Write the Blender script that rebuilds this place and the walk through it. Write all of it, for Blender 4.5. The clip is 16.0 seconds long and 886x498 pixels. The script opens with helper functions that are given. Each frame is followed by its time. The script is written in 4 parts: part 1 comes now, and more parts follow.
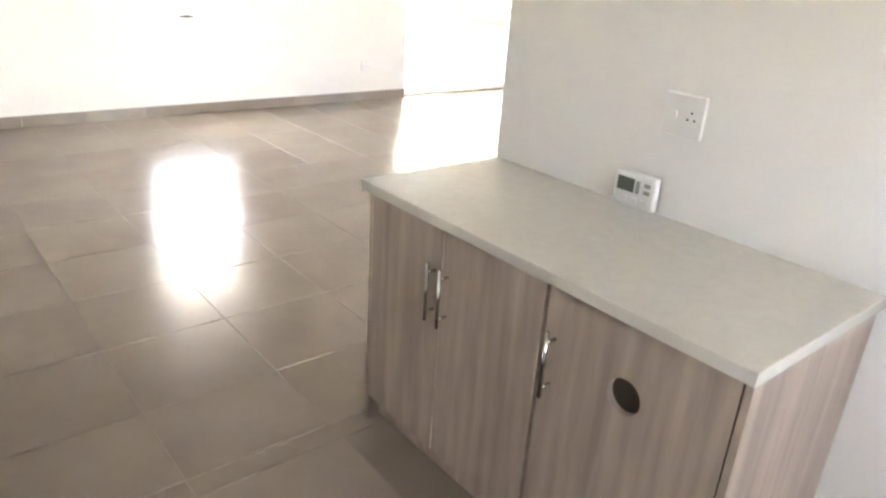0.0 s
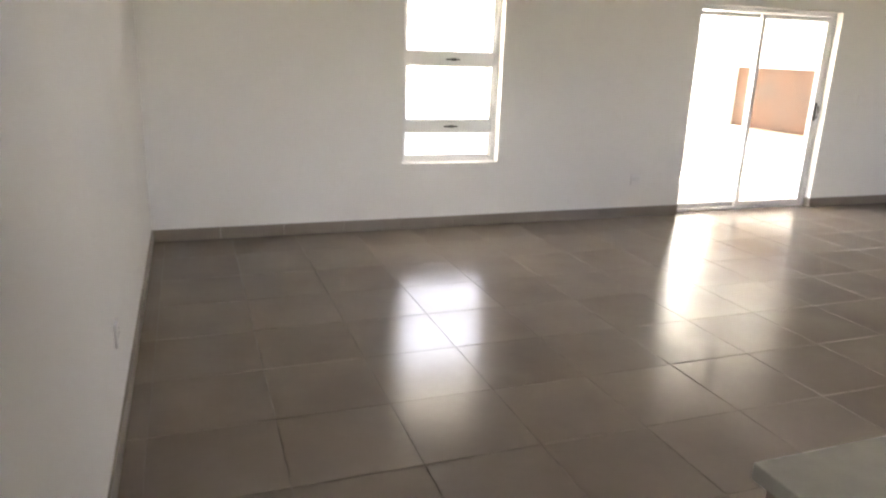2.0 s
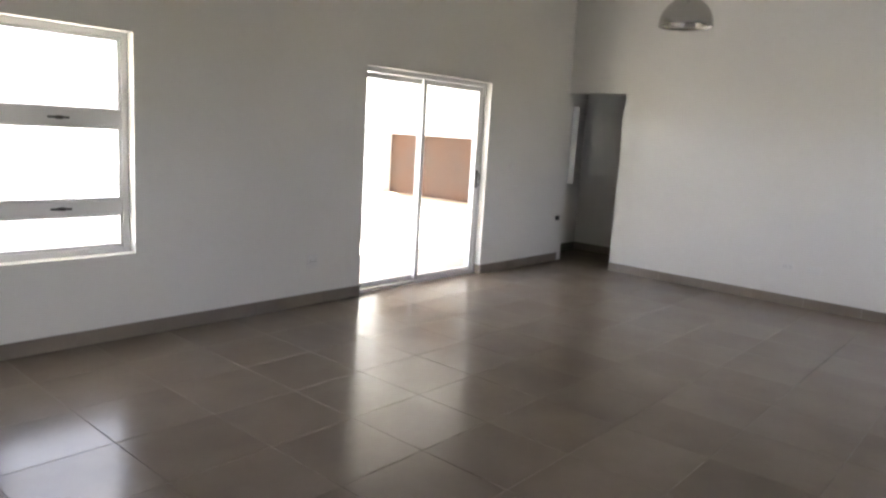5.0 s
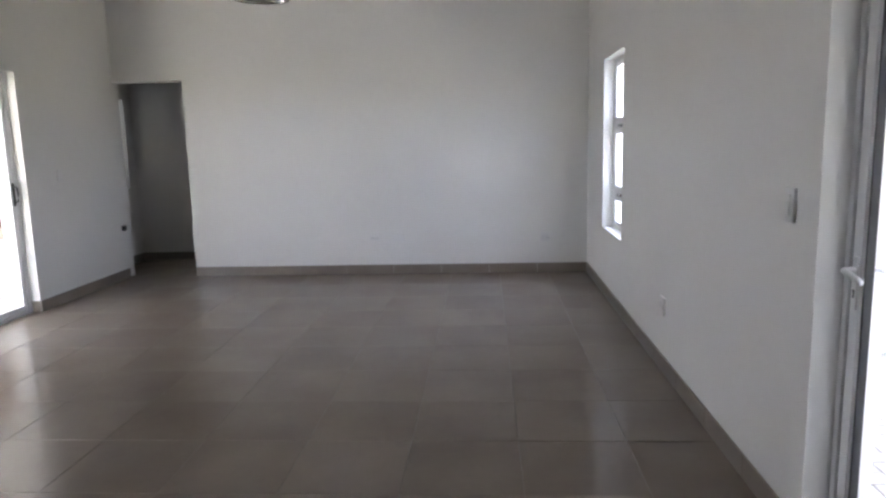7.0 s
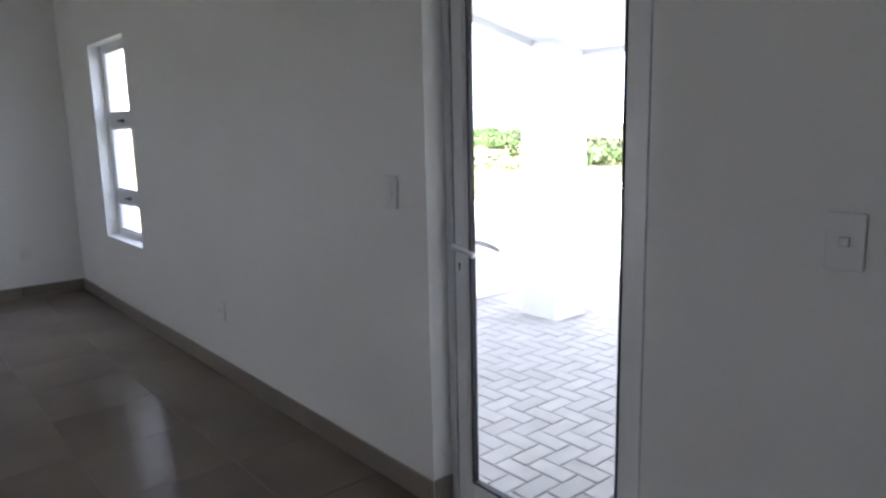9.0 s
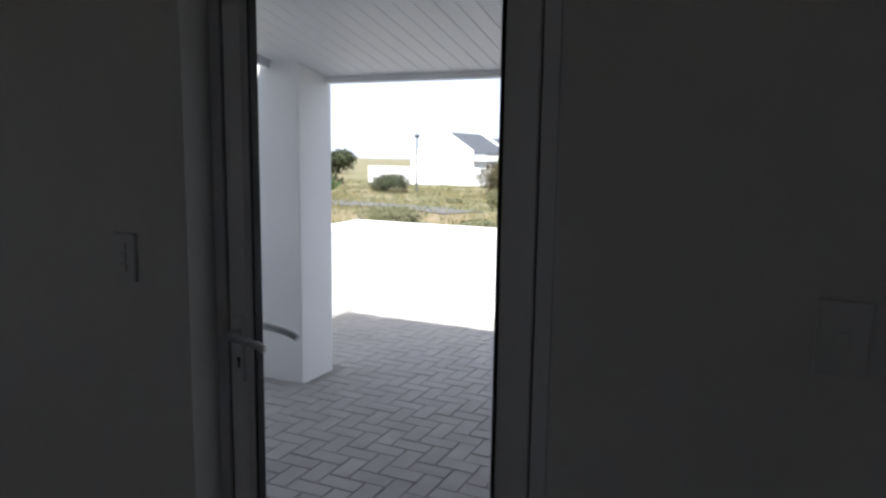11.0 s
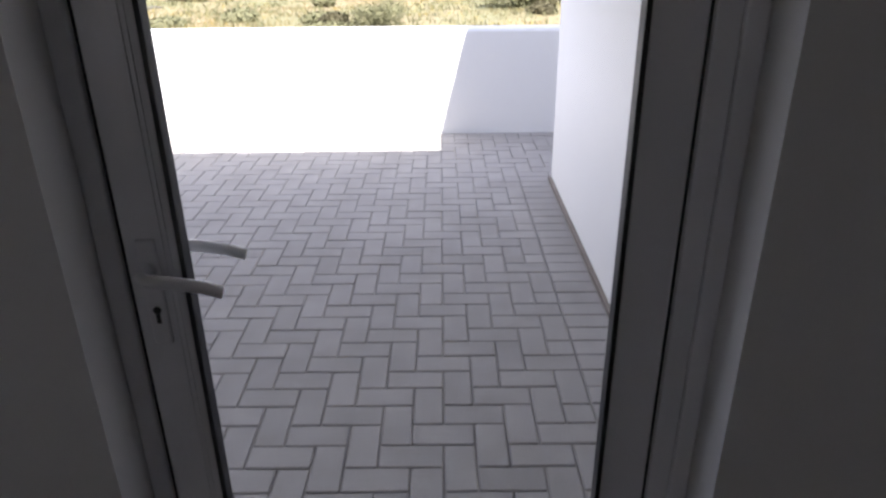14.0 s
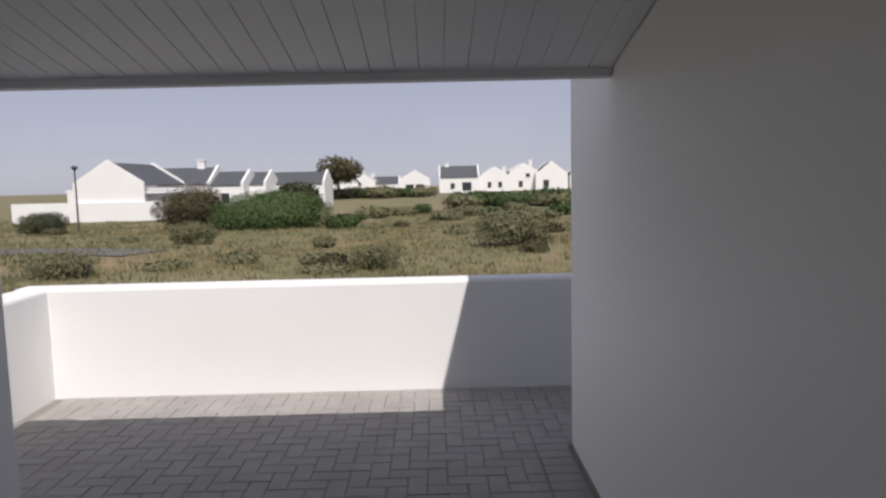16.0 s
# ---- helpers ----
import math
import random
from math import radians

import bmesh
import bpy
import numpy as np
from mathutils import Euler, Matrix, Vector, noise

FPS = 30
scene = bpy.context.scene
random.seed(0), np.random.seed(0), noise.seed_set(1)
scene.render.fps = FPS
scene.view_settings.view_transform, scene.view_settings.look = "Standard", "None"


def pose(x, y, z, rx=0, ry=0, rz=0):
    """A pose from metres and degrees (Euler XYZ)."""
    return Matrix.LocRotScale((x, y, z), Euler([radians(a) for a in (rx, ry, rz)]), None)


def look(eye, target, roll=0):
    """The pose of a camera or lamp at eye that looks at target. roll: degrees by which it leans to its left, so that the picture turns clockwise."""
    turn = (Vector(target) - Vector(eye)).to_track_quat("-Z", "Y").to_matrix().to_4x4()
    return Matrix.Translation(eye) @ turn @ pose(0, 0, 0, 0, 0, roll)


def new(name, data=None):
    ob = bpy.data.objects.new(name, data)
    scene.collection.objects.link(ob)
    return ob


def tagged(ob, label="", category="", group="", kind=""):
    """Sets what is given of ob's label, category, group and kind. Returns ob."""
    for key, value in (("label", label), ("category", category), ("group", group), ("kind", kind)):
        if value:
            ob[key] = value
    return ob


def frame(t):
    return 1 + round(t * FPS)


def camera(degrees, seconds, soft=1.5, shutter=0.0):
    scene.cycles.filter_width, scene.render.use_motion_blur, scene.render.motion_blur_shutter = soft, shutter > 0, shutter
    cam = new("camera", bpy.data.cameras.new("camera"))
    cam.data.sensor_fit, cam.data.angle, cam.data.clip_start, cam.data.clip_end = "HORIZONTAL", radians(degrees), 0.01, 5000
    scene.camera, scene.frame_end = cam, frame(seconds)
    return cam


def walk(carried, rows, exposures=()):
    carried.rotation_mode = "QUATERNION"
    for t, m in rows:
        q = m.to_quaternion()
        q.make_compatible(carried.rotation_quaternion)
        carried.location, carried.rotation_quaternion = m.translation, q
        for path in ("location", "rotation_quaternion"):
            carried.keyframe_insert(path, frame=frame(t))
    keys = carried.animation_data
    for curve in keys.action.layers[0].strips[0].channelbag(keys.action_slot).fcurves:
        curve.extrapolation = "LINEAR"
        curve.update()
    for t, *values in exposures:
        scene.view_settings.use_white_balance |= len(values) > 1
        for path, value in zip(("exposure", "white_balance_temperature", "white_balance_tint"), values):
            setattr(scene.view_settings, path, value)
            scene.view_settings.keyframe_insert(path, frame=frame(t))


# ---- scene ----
cam = camera(64.9, 16.0, soft=2.5)
PATH = [
    (0, (-1.79, -1.838, 1.592), (-0.597, -0.428, 0.824), 3.9),
    (0.5, (-1.731, -1.638, 1.627), (-0.691, -0.055, 0.981), 2.5),
    (1, (-1.667, -1.37, 1.631), (-0.783, 0.336, 1.077), 0.8),
    (1.5, (-1.583, -1.184, 1.608), (-0.806, 0.561, 1.017), 0.8),
    (2, (-1.528, -0.845, 1.617), (-0.864, 0.958, 1.061), 2.1),
    (2.5, (-1.450, -0.665, 1.580), (-0.892, 1.176, 1.034), 0.6),
    (3, (-1.422, -0.432, 1.575), (-0.794, 1.397, 1.060), -0.1),
    (3.5, (-1.312, -0.222, 1.551), (-0.457, 1.521, 1.071), 0.8),
    (6, (-0.945, 0.769, 1.588), (0.848, 1.611, 1.31), 1.4),
    (6.5, (-0.88, 0.971, 1.548), (1.022, 1.514, 1.254), -0.7),
    (7, (-0.784, 1.094, 1.475), (1.187, 1.217, 1.158), -1.4),
    (7.5, (-0.654, 1.204, 1.449), (1.307, 0.954, 1.145), -1.3),
    (8, (-0.531, 1.301, 1.437), (1.363, 0.723, 1.156), 0.8),
    (8.5, (-0.46, 1.417, 1.429), (1.292, 0.494, 1.15), -1.0),
    (9, (-0.381, 1.565, 1.457), (1.124, 0.296, 1.104), -1.3),
    (9.5, (-0.261, 1.545, 1.452), (0.996, 0.025, 1.115), -0.4),
    (10, (-0.074, 1.463, 1.47), (0.972, -0.223, 1.218), 1.0),
    (12.5, (0.802, 1.026, 1.482), (1.299, -0.854, 1.012), -1.6),
    (13, (0.957, 1.004, 1.467), (1.2, -0.866, 0.798), -1.8),
    (13.5, (1.017, 0.976, 1.45), (1.077, -0.841, 0.617), -0.6),
    (14, (1.057, 0.828, 1.465), (1.057, -0.992, 0.637), -0.6),
    (14.5, (1.048, 0.699, 1.507), (1.055, -1.192, 0.856), -2.0),
    (15, (1.068, 0.567, 1.505), (1.059, -1.387, 1.077), -2.9),
    (15.5, (1.118, 0.390, 1.520), (1.060, -1.596, 1.286), -3.0),
    (16, (1.098, 0.305, 1.518), (1.075, -1.685, 1.318), -1.3),
]
EXPOSURES = [(0, 7.4, 7700, 11), (0.5, 6.9, 7700, 11), (1.0, 6.35, 7700, 12), (1.5, 6.0, 7700, 13), (3.5, 5.65, 7300, 13), (6.0, 4.9, 6800, 12), (7.0, 5.1, 6500, 13),
             (7.5, 5.4, 6400, 13), (8.0, 5.2, 6200, 12), (8.5, 4.75, 6200, 11), (9.0, 4.3, 6200, 11), (9.5, 3.8, 6200, 10), (10.2, 3.0, 6200, 9), (12.3, 0.6, 6650, 14),
             (13.0, 0.7, 6700, 15), (14.0, 2.5, 6500, 17), (14.5, 2.4, 6600, 17), (15.0, 1.6, 6500, 18), (15.5, 0.95, 6600, 17), (16.0, 0.4, 6750, 16)]
walk(cam, [(t, look(e, g, r)) for t, e, g, r in PATH], EXPOSURES)

# ---- light ----
SUN_TRAVEL = Vector((0.255, -0.74, -1.0)).normalized()
world = bpy.data.worlds.new("world")
scene.world = world
world.use_nodes = True
_wn, _wl = world.node_tree.nodes, world.node_tree.links
_sky = _wn.new("ShaderNodeTexSky")
_sky.sky_type = "NISHITA"
_sky.sun_disc = False
_sky.sun_elevation = math.asin(-SUN_TRAVEL.z)
_sky.sun_rotation = math.atan2(-SUN_TRAVEL.x, -SUN_TRAVEL.y)
_sky.dust_density, _sky.air_density = 0.25, 0.8
_wn["Background"].inputs["Strength"].default_value = 0.12
_haze = _wn.new("ShaderNodeHueSaturation")    # thin high cloud: a paler, greyer sky
_haze.inputs["Saturation"].default_value = 0.5
_veil = _wn.new("ShaderNodeMix")              # an even sheet of high cloud over the clear sky
_veil.data_type = "RGBA"
_veil.inputs["Factor"].default_value = 0.8
_veil.inputs["B"].default_value = (2.32, 2.48, 2.88, 1)
_tone = _wn.new("ShaderNodeMix")
_tone.data_type, _tone.blend_type = "RGBA", "MULTIPLY"
_tone.inputs["Factor"].default_value = 1.0
_tone.inputs["B"].default_value = (0.95, 0.96, 1.05, 1)
_wl.new(_sky.outputs["Color"], _haze.inputs["Color"])
_wl.new(_haze.outputs["Color"], _veil.inputs["A"])
_wl.new(_veil.outputs["Result"], _tone.inputs["A"])
_wl.new(_tone.outputs["Result"], _wn["Background"].inputs["Color"])
sun = new("sun", bpy.data.lights.new("sun", "SUN"))
sun.data.energy, sun.data.angle, sun.data.color = 3.5, radians(0.5), (1.0, 0.97, 0.92)
sun.rotation_euler = SUN_TRAVEL.to_track_quat("-Z", "Y").to_euler()

# ---- materials ----


def material(name, color, rough=0.5, metal=0.0, color2=None, scale=4.0, detail=6.0, bump=0.0, bump_scale=80.0,
             stretch=(1, 1, 1), per_object=0.0, spec=0.5, rough_var=0.0, fine=0.0):
    """A Principled material with two scales of variation, bump and a little random shift from piece to piece."""
    m = bpy.data.materials.new(name)
    m.use_nodes = True
    n, l = m.node_tree.nodes, m.node_tree.links
    b = n["Principled BSDF"]
    b.inputs["Roughness"].default_value = rough
    b.inputs["Metallic"].default_value = metal
    b.inputs["Specular IOR Level"].default_value = spec
    b.inputs["Base Color"].default_value = (*color, 1)
    co = n.new("ShaderNodeTexCoord")
    mp = n.new("ShaderNodeMapping")
    mp.inputs["Scale"].default_value = stretch
    l.new(co.outputs["Object"], mp.inputs["Vector"])
    vec = mp.outputs["Vector"]
    if per_object:
        info = n.new("ShaderNodeObjectInfo")
        mul = n.new("ShaderNodeMath")
        mul.operation = "MULTIPLY"
        mul.inputs[1].default_value = 37.0
        l.new(info.outputs["Random"], mul.inputs[0])
        add = n.new("ShaderNodeVectorMath")
        l.new(vec, add.inputs[0])
        l.new(mul.outputs[0], add.inputs[1])
        vec = add.outputs[0]
    out = None
    if color2:
        t = n.new("ShaderNodeTexNoise")
        t.inputs["Scale"].default_value, t.inputs["Detail"].default_value = scale, detail
        l.new(vec, t.inputs["Vector"])
        ramp = n.new("ShaderNodeMapRange")
        ramp.inputs["From Min"].default_value, ramp.inputs["From Max"].default_value = 0.3, 0.7
        l.new(t.outputs["Fac"], ramp.inputs["Value"])
        mix = n.new("ShaderNodeMix")
        mix.data_type = "RGBA"
        mix.inputs["A"].default_value, mix.inputs["B"].default_value = (*color, 1), (*color2, 1)
        l.new(ramp.outputs["Result"], mix.inputs["Factor"])
        out = mix.outputs["Result"]
        if rough_var:
            rr = n.new("ShaderNodeMapRange")
            rr.inputs["To Min"].default_value, rr.inputs["To Max"].default_value = rough - rough_var, rough + rough_var
            l.new(t.outputs["Fac"], rr.inputs["Value"])
            l.new(rr.outputs["Result"], b.inputs["Roughness"])
    if out and (fine or per_object):
        t2 = n.new("ShaderNodeTexNoise")
        t2.inputs["Scale"].default_value, t2.inputs["Detail"].default_value = scale * 14, 4
        l.new(vec, t2.inputs["Vector"])
        hsv = n.new("ShaderNodeHueSaturation")
        val = n.new("ShaderNodeMapRange")
        val.inputs["To Min"].default_value, val.inputs["To Max"].default_value = 1 - (fine or 0.06), 1 + (fine or 0.06)
        l.new(t2.outputs["Fac"], val.inputs["Value"])
        src = val.outputs["Result"]
        if per_object:
            pm = n.new("ShaderNodeMapRange")
            pm.inputs["To Min"].default_value, pm.inputs["To Max"].default_value = 1 - per_object, 1 + per_object
            l.new(info.outputs["Random"], pm.inputs["Value"])
            mm = n.new("ShaderNodeMath")
            mm.operation = "MULTIPLY"
            l.new(src, mm.inputs[0])
            l.new(pm.outputs["Result"], mm.inputs[1])
            src = mm.outputs[0]
        l.new(src, hsv.inputs["Value"])
        l.new(out, hsv.inputs["Color"])
        out = hsv.outputs["Color"]
    if out:
        l.new(out, b.inputs["Base Color"])
    if bump:
        t3 = n.new("ShaderNodeTexNoise")
        t3.inputs["Scale"].default_value, t3.inputs["Detail"].default_value = bump_scale, 5
        l.new(vec, t3.inputs["Vector"])
        bp = n.new("ShaderNodeBump")
        bp.inputs["Strength"].default_value, bp.inputs["Distance"].default_value = bump, 0.004
        l.new(t3.outputs["Fac"], bp.inputs["Height"])
        l.new(bp.outputs["Normal"], b.inputs["Normal"])
    return m


def glass_material(name, gloss=0.06):
    m = bpy.data.materials.new(name)
    m.use_nodes = True
    n, l = m.node_tree.nodes, m.node_tree.links
    n.remove(n["Principled BSDF"])
    tr, gl, mx = n.new("ShaderNodeBsdfTransparent"), n.new("ShaderNodeBsdfGlossy"), n.new("ShaderNodeMixShader")
    tr.inputs["Color"].default_value = (0.96, 0.97, 0.97, 1)
    gl.inputs["Roughness"].default_value = 0.02
    mx.inputs["Fac"].default_value = gloss
    l.new(tr.outputs[0], mx.inputs[1])
    l.new(gl.outputs[0], mx.inputs[2])
    l.new(mx.outputs[0], n["Material Output"].inputs["Surface"])
    return m


def leaf_material(name, c1, c2, scale=1.2):
    m = bpy.data.materials.new(name)
    m.use_nodes = True
    n, l = m.node_tree.nodes, m.node_tree.links
    b = n["Principled BSDF"]
    b.inputs["Roughness"].default_value = 0.75
    b.inputs["Specular IOR Level"].default_value = 0.2
    g, co, t = n.new("ShaderNodeNewGeometry"), n.new("ShaderNodeTexCoord"), n.new("ShaderNodeTexNoise")
    t.inputs["Scale"].default_value = scale
    l.new(co.outputs["Object"], t.inputs["Vector"])
    add = n.new("ShaderNodeMath")
    l.new(g.outputs["Random Per Island"], add.inputs[0])
    l.new(t.outputs["Fac"], add.inputs[1])
    half = n.new("ShaderNodeMath")
    half.operation = "MULTIPLY"
    half.inputs[1].default_value = 0.5
    l.new(add.outputs[0], half.inputs[0])
    mix = n.new("ShaderNodeMix")
    mix.data_type = "RGBA"
    mix.inputs["A"].default_value, mix.inputs["B"].default_value = (*c1, 1), (*c2, 1)
    l.new(half.outputs[0], mix.inputs["Factor"])
    l.new(mix.outputs["Result"], b.inputs["Base Color"])
    return m


M_WALL = material("wall_paint", (0.80, 0.795, 0.77), 0.55, color2=(0.76, 0.755, 0.735), scale=0.9, bump=0.12, bump_scale=60, fine=0.01)
M_EXT = material("exterior_paint", (0.82, 0.82, 0.81), 0.7, color2=(0.76, 0.76, 0.755), scale=0.7, bump=0.3, bump_scale=40, fine=0.02)
M_CEIL = material("ceiling_paint", (0.82, 0.82, 0.81), 0.7, color2=(0.8, 0.8, 0.79), scale=1.0)
M_TILE = material("floor_tile", (0.190, 0.156, 0.127), 0.21, color2=(0.236, 0.198, 0.163), scale=1.6, detail=7, bump=0.03, bump_scale=14,
                  per_object=0.015, spec=0.22, rough_var=0.04, fine=0.035)
M_GROUT = material("tile_grout", (0.17, 0.145, 0.12), 0.7, color2=(0.21, 0.18, 0.15), scale=8)
M_SKIRT = material("skirting_tile", (0.20, 0.17, 0.14), 0.3, color2=(0.26, 0.225, 0.185), scale=2.2, detail=7, fine=0.04)
M_ALU = material("white_aluminium", (0.78, 0.78, 0.79), 0.32, color2=(0.74, 0.74, 0.755), scale=2, fine=0.01)
M_GASKET = material("rubber_gasket", (0.012, 0.012, 0.014), 0.6, color2=(0.02, 0.02, 0.02), scale=20)
M_GLASS = glass_material("window_glass", 0.018)
M_BLACK = material("black_plastic", (0.02, 0.02, 0.022), 0.4, color2=(0.03, 0.03, 0.03), scale=10)
M_STEEL = material("brushed_steel", (0.56, 0.55, 0.53), 0.17, 1.0, color2=(0.48, 0.47, 0.46), scale=6, stretch=(1, 1, 0.1))
M_PLASTIC = material("white_plastic", (0.78, 0.78, 0.77), 0.35, color2=(0.74, 0.74, 0.73), scale=5)
M_CAB = material("limed_oak_board", (0.44, 0.36, 0.30), 0.45, color2=(0.28, 0.225, 0.19), scale=3.0, detail=9, stretch=(7, 7, 0.55), bump=0.1,
                 bump_scale=30, fine=0.1)
M_TOP = material("quartz_top", (0.62, 0.61, 0.55), 0.22, color2=(0.58, 0.57, 0.515), scale=30, fine=0.03)
M_LCD = material("lcd_glass", (0.10, 0.12, 0.09), 0.2, color2=(0.13, 0.15, 0.12), scale=30)
M_GREY = material("grey_print", (0.3, 0.3, 0.3), 0.5, color2=(0.34, 0.34, 0.34), scale=30)
M_PAVER = material("cement_paver", (0.275, 0.26, 0.245), 0.85, color2=(0.345, 0.327, 0.31), scale=5, detail=8, bump=0.5, bump_scale=160, per_object=0.05, fine=0.12)
M_SAND = material("joint_sand", (0.205, 0.192, 0.18), 0.95, color2=(0.25, 0.233, 0.216), scale=30, bump=0.5)
M_BOARD = material("ceiling_board", (0.74, 0.745, 0.76), 0.5, color2=(0.70, 0.705, 0.72), scale=2)
M_CONC = material("courtyard_concrete", (0.44, 0.42, 0.39), 0.85, color2=(0.37, 0.35, 0.32), scale=2, bump=0.3, fine=0.05)
M_RUST = material("rust_brown_lining", (0.12, 0.06, 0.034), 0.8, color2=(0.07, 0.05, 0.038), scale=1.6, detail=8, bump=0.4, fine=0.15)
M_TAN = material("sandstone_edge", (0.55, 0.45, 0.34), 0.8, color2=(0.47, 0.37, 0.27), scale=6, fine=0.08)
M_ROOF = material("slate_roof", (0.06, 0.065, 0.075), 0.7, color2=(0.09, 0.095, 0.105), scale=3, fine=0.1)
M_FIELD = material("field_soil", (0.24, 0.18, 0.105), 0.95, color2=(0.115, 0.128, 0.056), scale=0.22, detail=9, bump=0.6, bump_scale=6, fine=0.25)
M_ROAD = material("asphalt", (0.13, 0.13, 0.13), 0.9, color2=(0.10, 0.10, 0.10), scale=2, fine=0.1)
M_GRASS = leaf_material("dry_grass", (0.095, 0.108, 0.042), (0.27, 0.205, 0.108), 0.35)
M_FLOWER = leaf_material("yellow_flowers", (0.36, 0.25, 0.05), (0.24, 0.20, 0.06), 0.8)
M_LEAF = leaf_material("green_leaves", (0.022, 0.046, 0.014), (0.078, 0.115, 0.038))
M_LEAF_BUSH = leaf_material("fresh_green_leaves", (0.04, 0.07, 0.022), (0.085, 0.122, 0.045), 0.5)
M_LEAF_BROWN = leaf_material("olive_brown_leaves", (0.045, 0.042, 0.022), (0.105, 0.092, 0.05), 0.6)
M_LEAF_DARK = leaf_material("dark_leaves", (0.022, 0.032, 0.014), (0.065, 0.07, 0.035))
M_LEAF_GREY = leaf_material("grey_green_leaves", (0.09, 0.096, 0.05), (0.19, 0.18, 0.098))
M_BARK = material("bark", (0.10, 0.075, 0.055), 0.9, color2=(0.06, 0.045, 0.035), scale=5)
M_POLE = material("dark_post_paint", (0.05, 0.055, 0.06), 0.5, color2=(0.06, 0.065, 0.07), scale=6)
M_DARKWIN = material("dark_window", (0.03, 0.035, 0.04), 0.15, color2=(0.04, 0.045, 0.05), scale=3)
# near-black paint for the shade inside the cabinet's round hole
M_HOLE_SHADE = material("hole_shade_colour", (0.03, 0.02, 0.014), 0.8, color2=(0.04, 0.028, 0.02), scale=12)
M_SIGN_RED = material("red_sign_face", (0.5, 0.03, 0.03), 0.4, color2=(0.45, 0.03, 0.03), scale=6)

# ---- mesh helpers ----


def box(bm, x0, x1, y0, y1, z0, z1, bevel=0.0, segments=2):
    r = bmesh.ops.create_cube(bm, size=1, matrix=Matrix.LocRotScale(((x0 + x1) / 2, (y0 + y1) / 2, (z0 + z1) / 2), None,
                                                                    (abs(x1 - x0), abs(y1 - y0), abs(z1 - z0))))
    if bevel:
        edges = list({e for v in r["verts"] for e in v.link_edges})
        bmesh.ops.bevel(bm, geom=edges, offset=bevel, segments=segments, affect="EDGES", profile=0.5)


def rod(bm, a, b, r0, r1=None, n=12):
    a, b = Vector(a), Vector(b)
    d = b - a
    m = Matrix.Translation((a + b) / 2) @ d.to_track_quat("Z", "Y").to_matrix().to_4x4()
    bmesh.ops.create_cone(bm, cap_ends=True, segments=n, radius1=r0, radius2=r0 if r1 is None else r1, depth=d.length, matrix=m)


def tube(bm, pts, r, n=10, squash=1.0):
    """A round bar swept along the points."""
    rings = []
    for i, p in enumerate(pts):
        p = Vector(p)
        d = (Vector(pts[min(i + 1, len(pts) - 1)]) - Vector(pts[max(i - 1, 0)])).normalized()
        q = d.to_track_quat("Z", "Y")
        rings.append([bm.verts.new(p + q @ Vector((r * math.cos(k * math.tau / n), squash * r * math.sin(k * math.tau / n), 0))) for k in range(n)])
    for a, b in zip(rings, rings[1:]):
        for k in range(n):
            bm.faces.new((a[k], a[(k + 1) % n], b[(k + 1) % n], b[k]))
    bm.faces.new(rings[0][::-1])
    bm.faces.new(rings[-1])


def lathe(bm, profile, centre=(0, 0, 0), n=40):
    c = Vector(centre)
    rings = [[bm.verts.new(c + Vector((r * math.cos(k * math.tau / n), r * math.sin(k * math.tau / n), z))) for k in range(n)] for r, z in profile]
    for a, b in zip(rings, rings[1:]):
        for k in range(n):
            bm.faces.new((a[k], a[(k + 1) % n], b[(k + 1) % n], b[k]))


def mesh_of(name, bm, mat, smooth=False):
    bmesh.ops.recalc_face_normals(bm, faces=bm.faces)
    me = bpy.data.meshes.new(name)
    bm.to_mesh(me)
    bm.free()
    me.materials.append(mat)
    if smooth:
        for p in me.polygons:
            p.use_smooth = True
    return me


def part(name, bm, mat, parent=None, label="", smooth=False):
    ob = new(name, mesh_of(name, bm, mat, smooth))
    ob.parent = parent
    if label:
        ob["label"] = label
    return ob


def boxes(name, mat, parent, *dims, bevel=0.0, label=""):
    bm = bmesh.new()
    for d in dims:
        box(bm, *d, bevel=bevel)
    return part(name, bm, mat, parent, label)


def empty(name, x, y, z, label, category, group="", kind=""):
    ob = new(name)
    ob.empty_display_size = 0.1
    ob.location = (x, y, z)
    bpy.context.view_layer.update()
    return tagged(ob, label, category, group, kind)


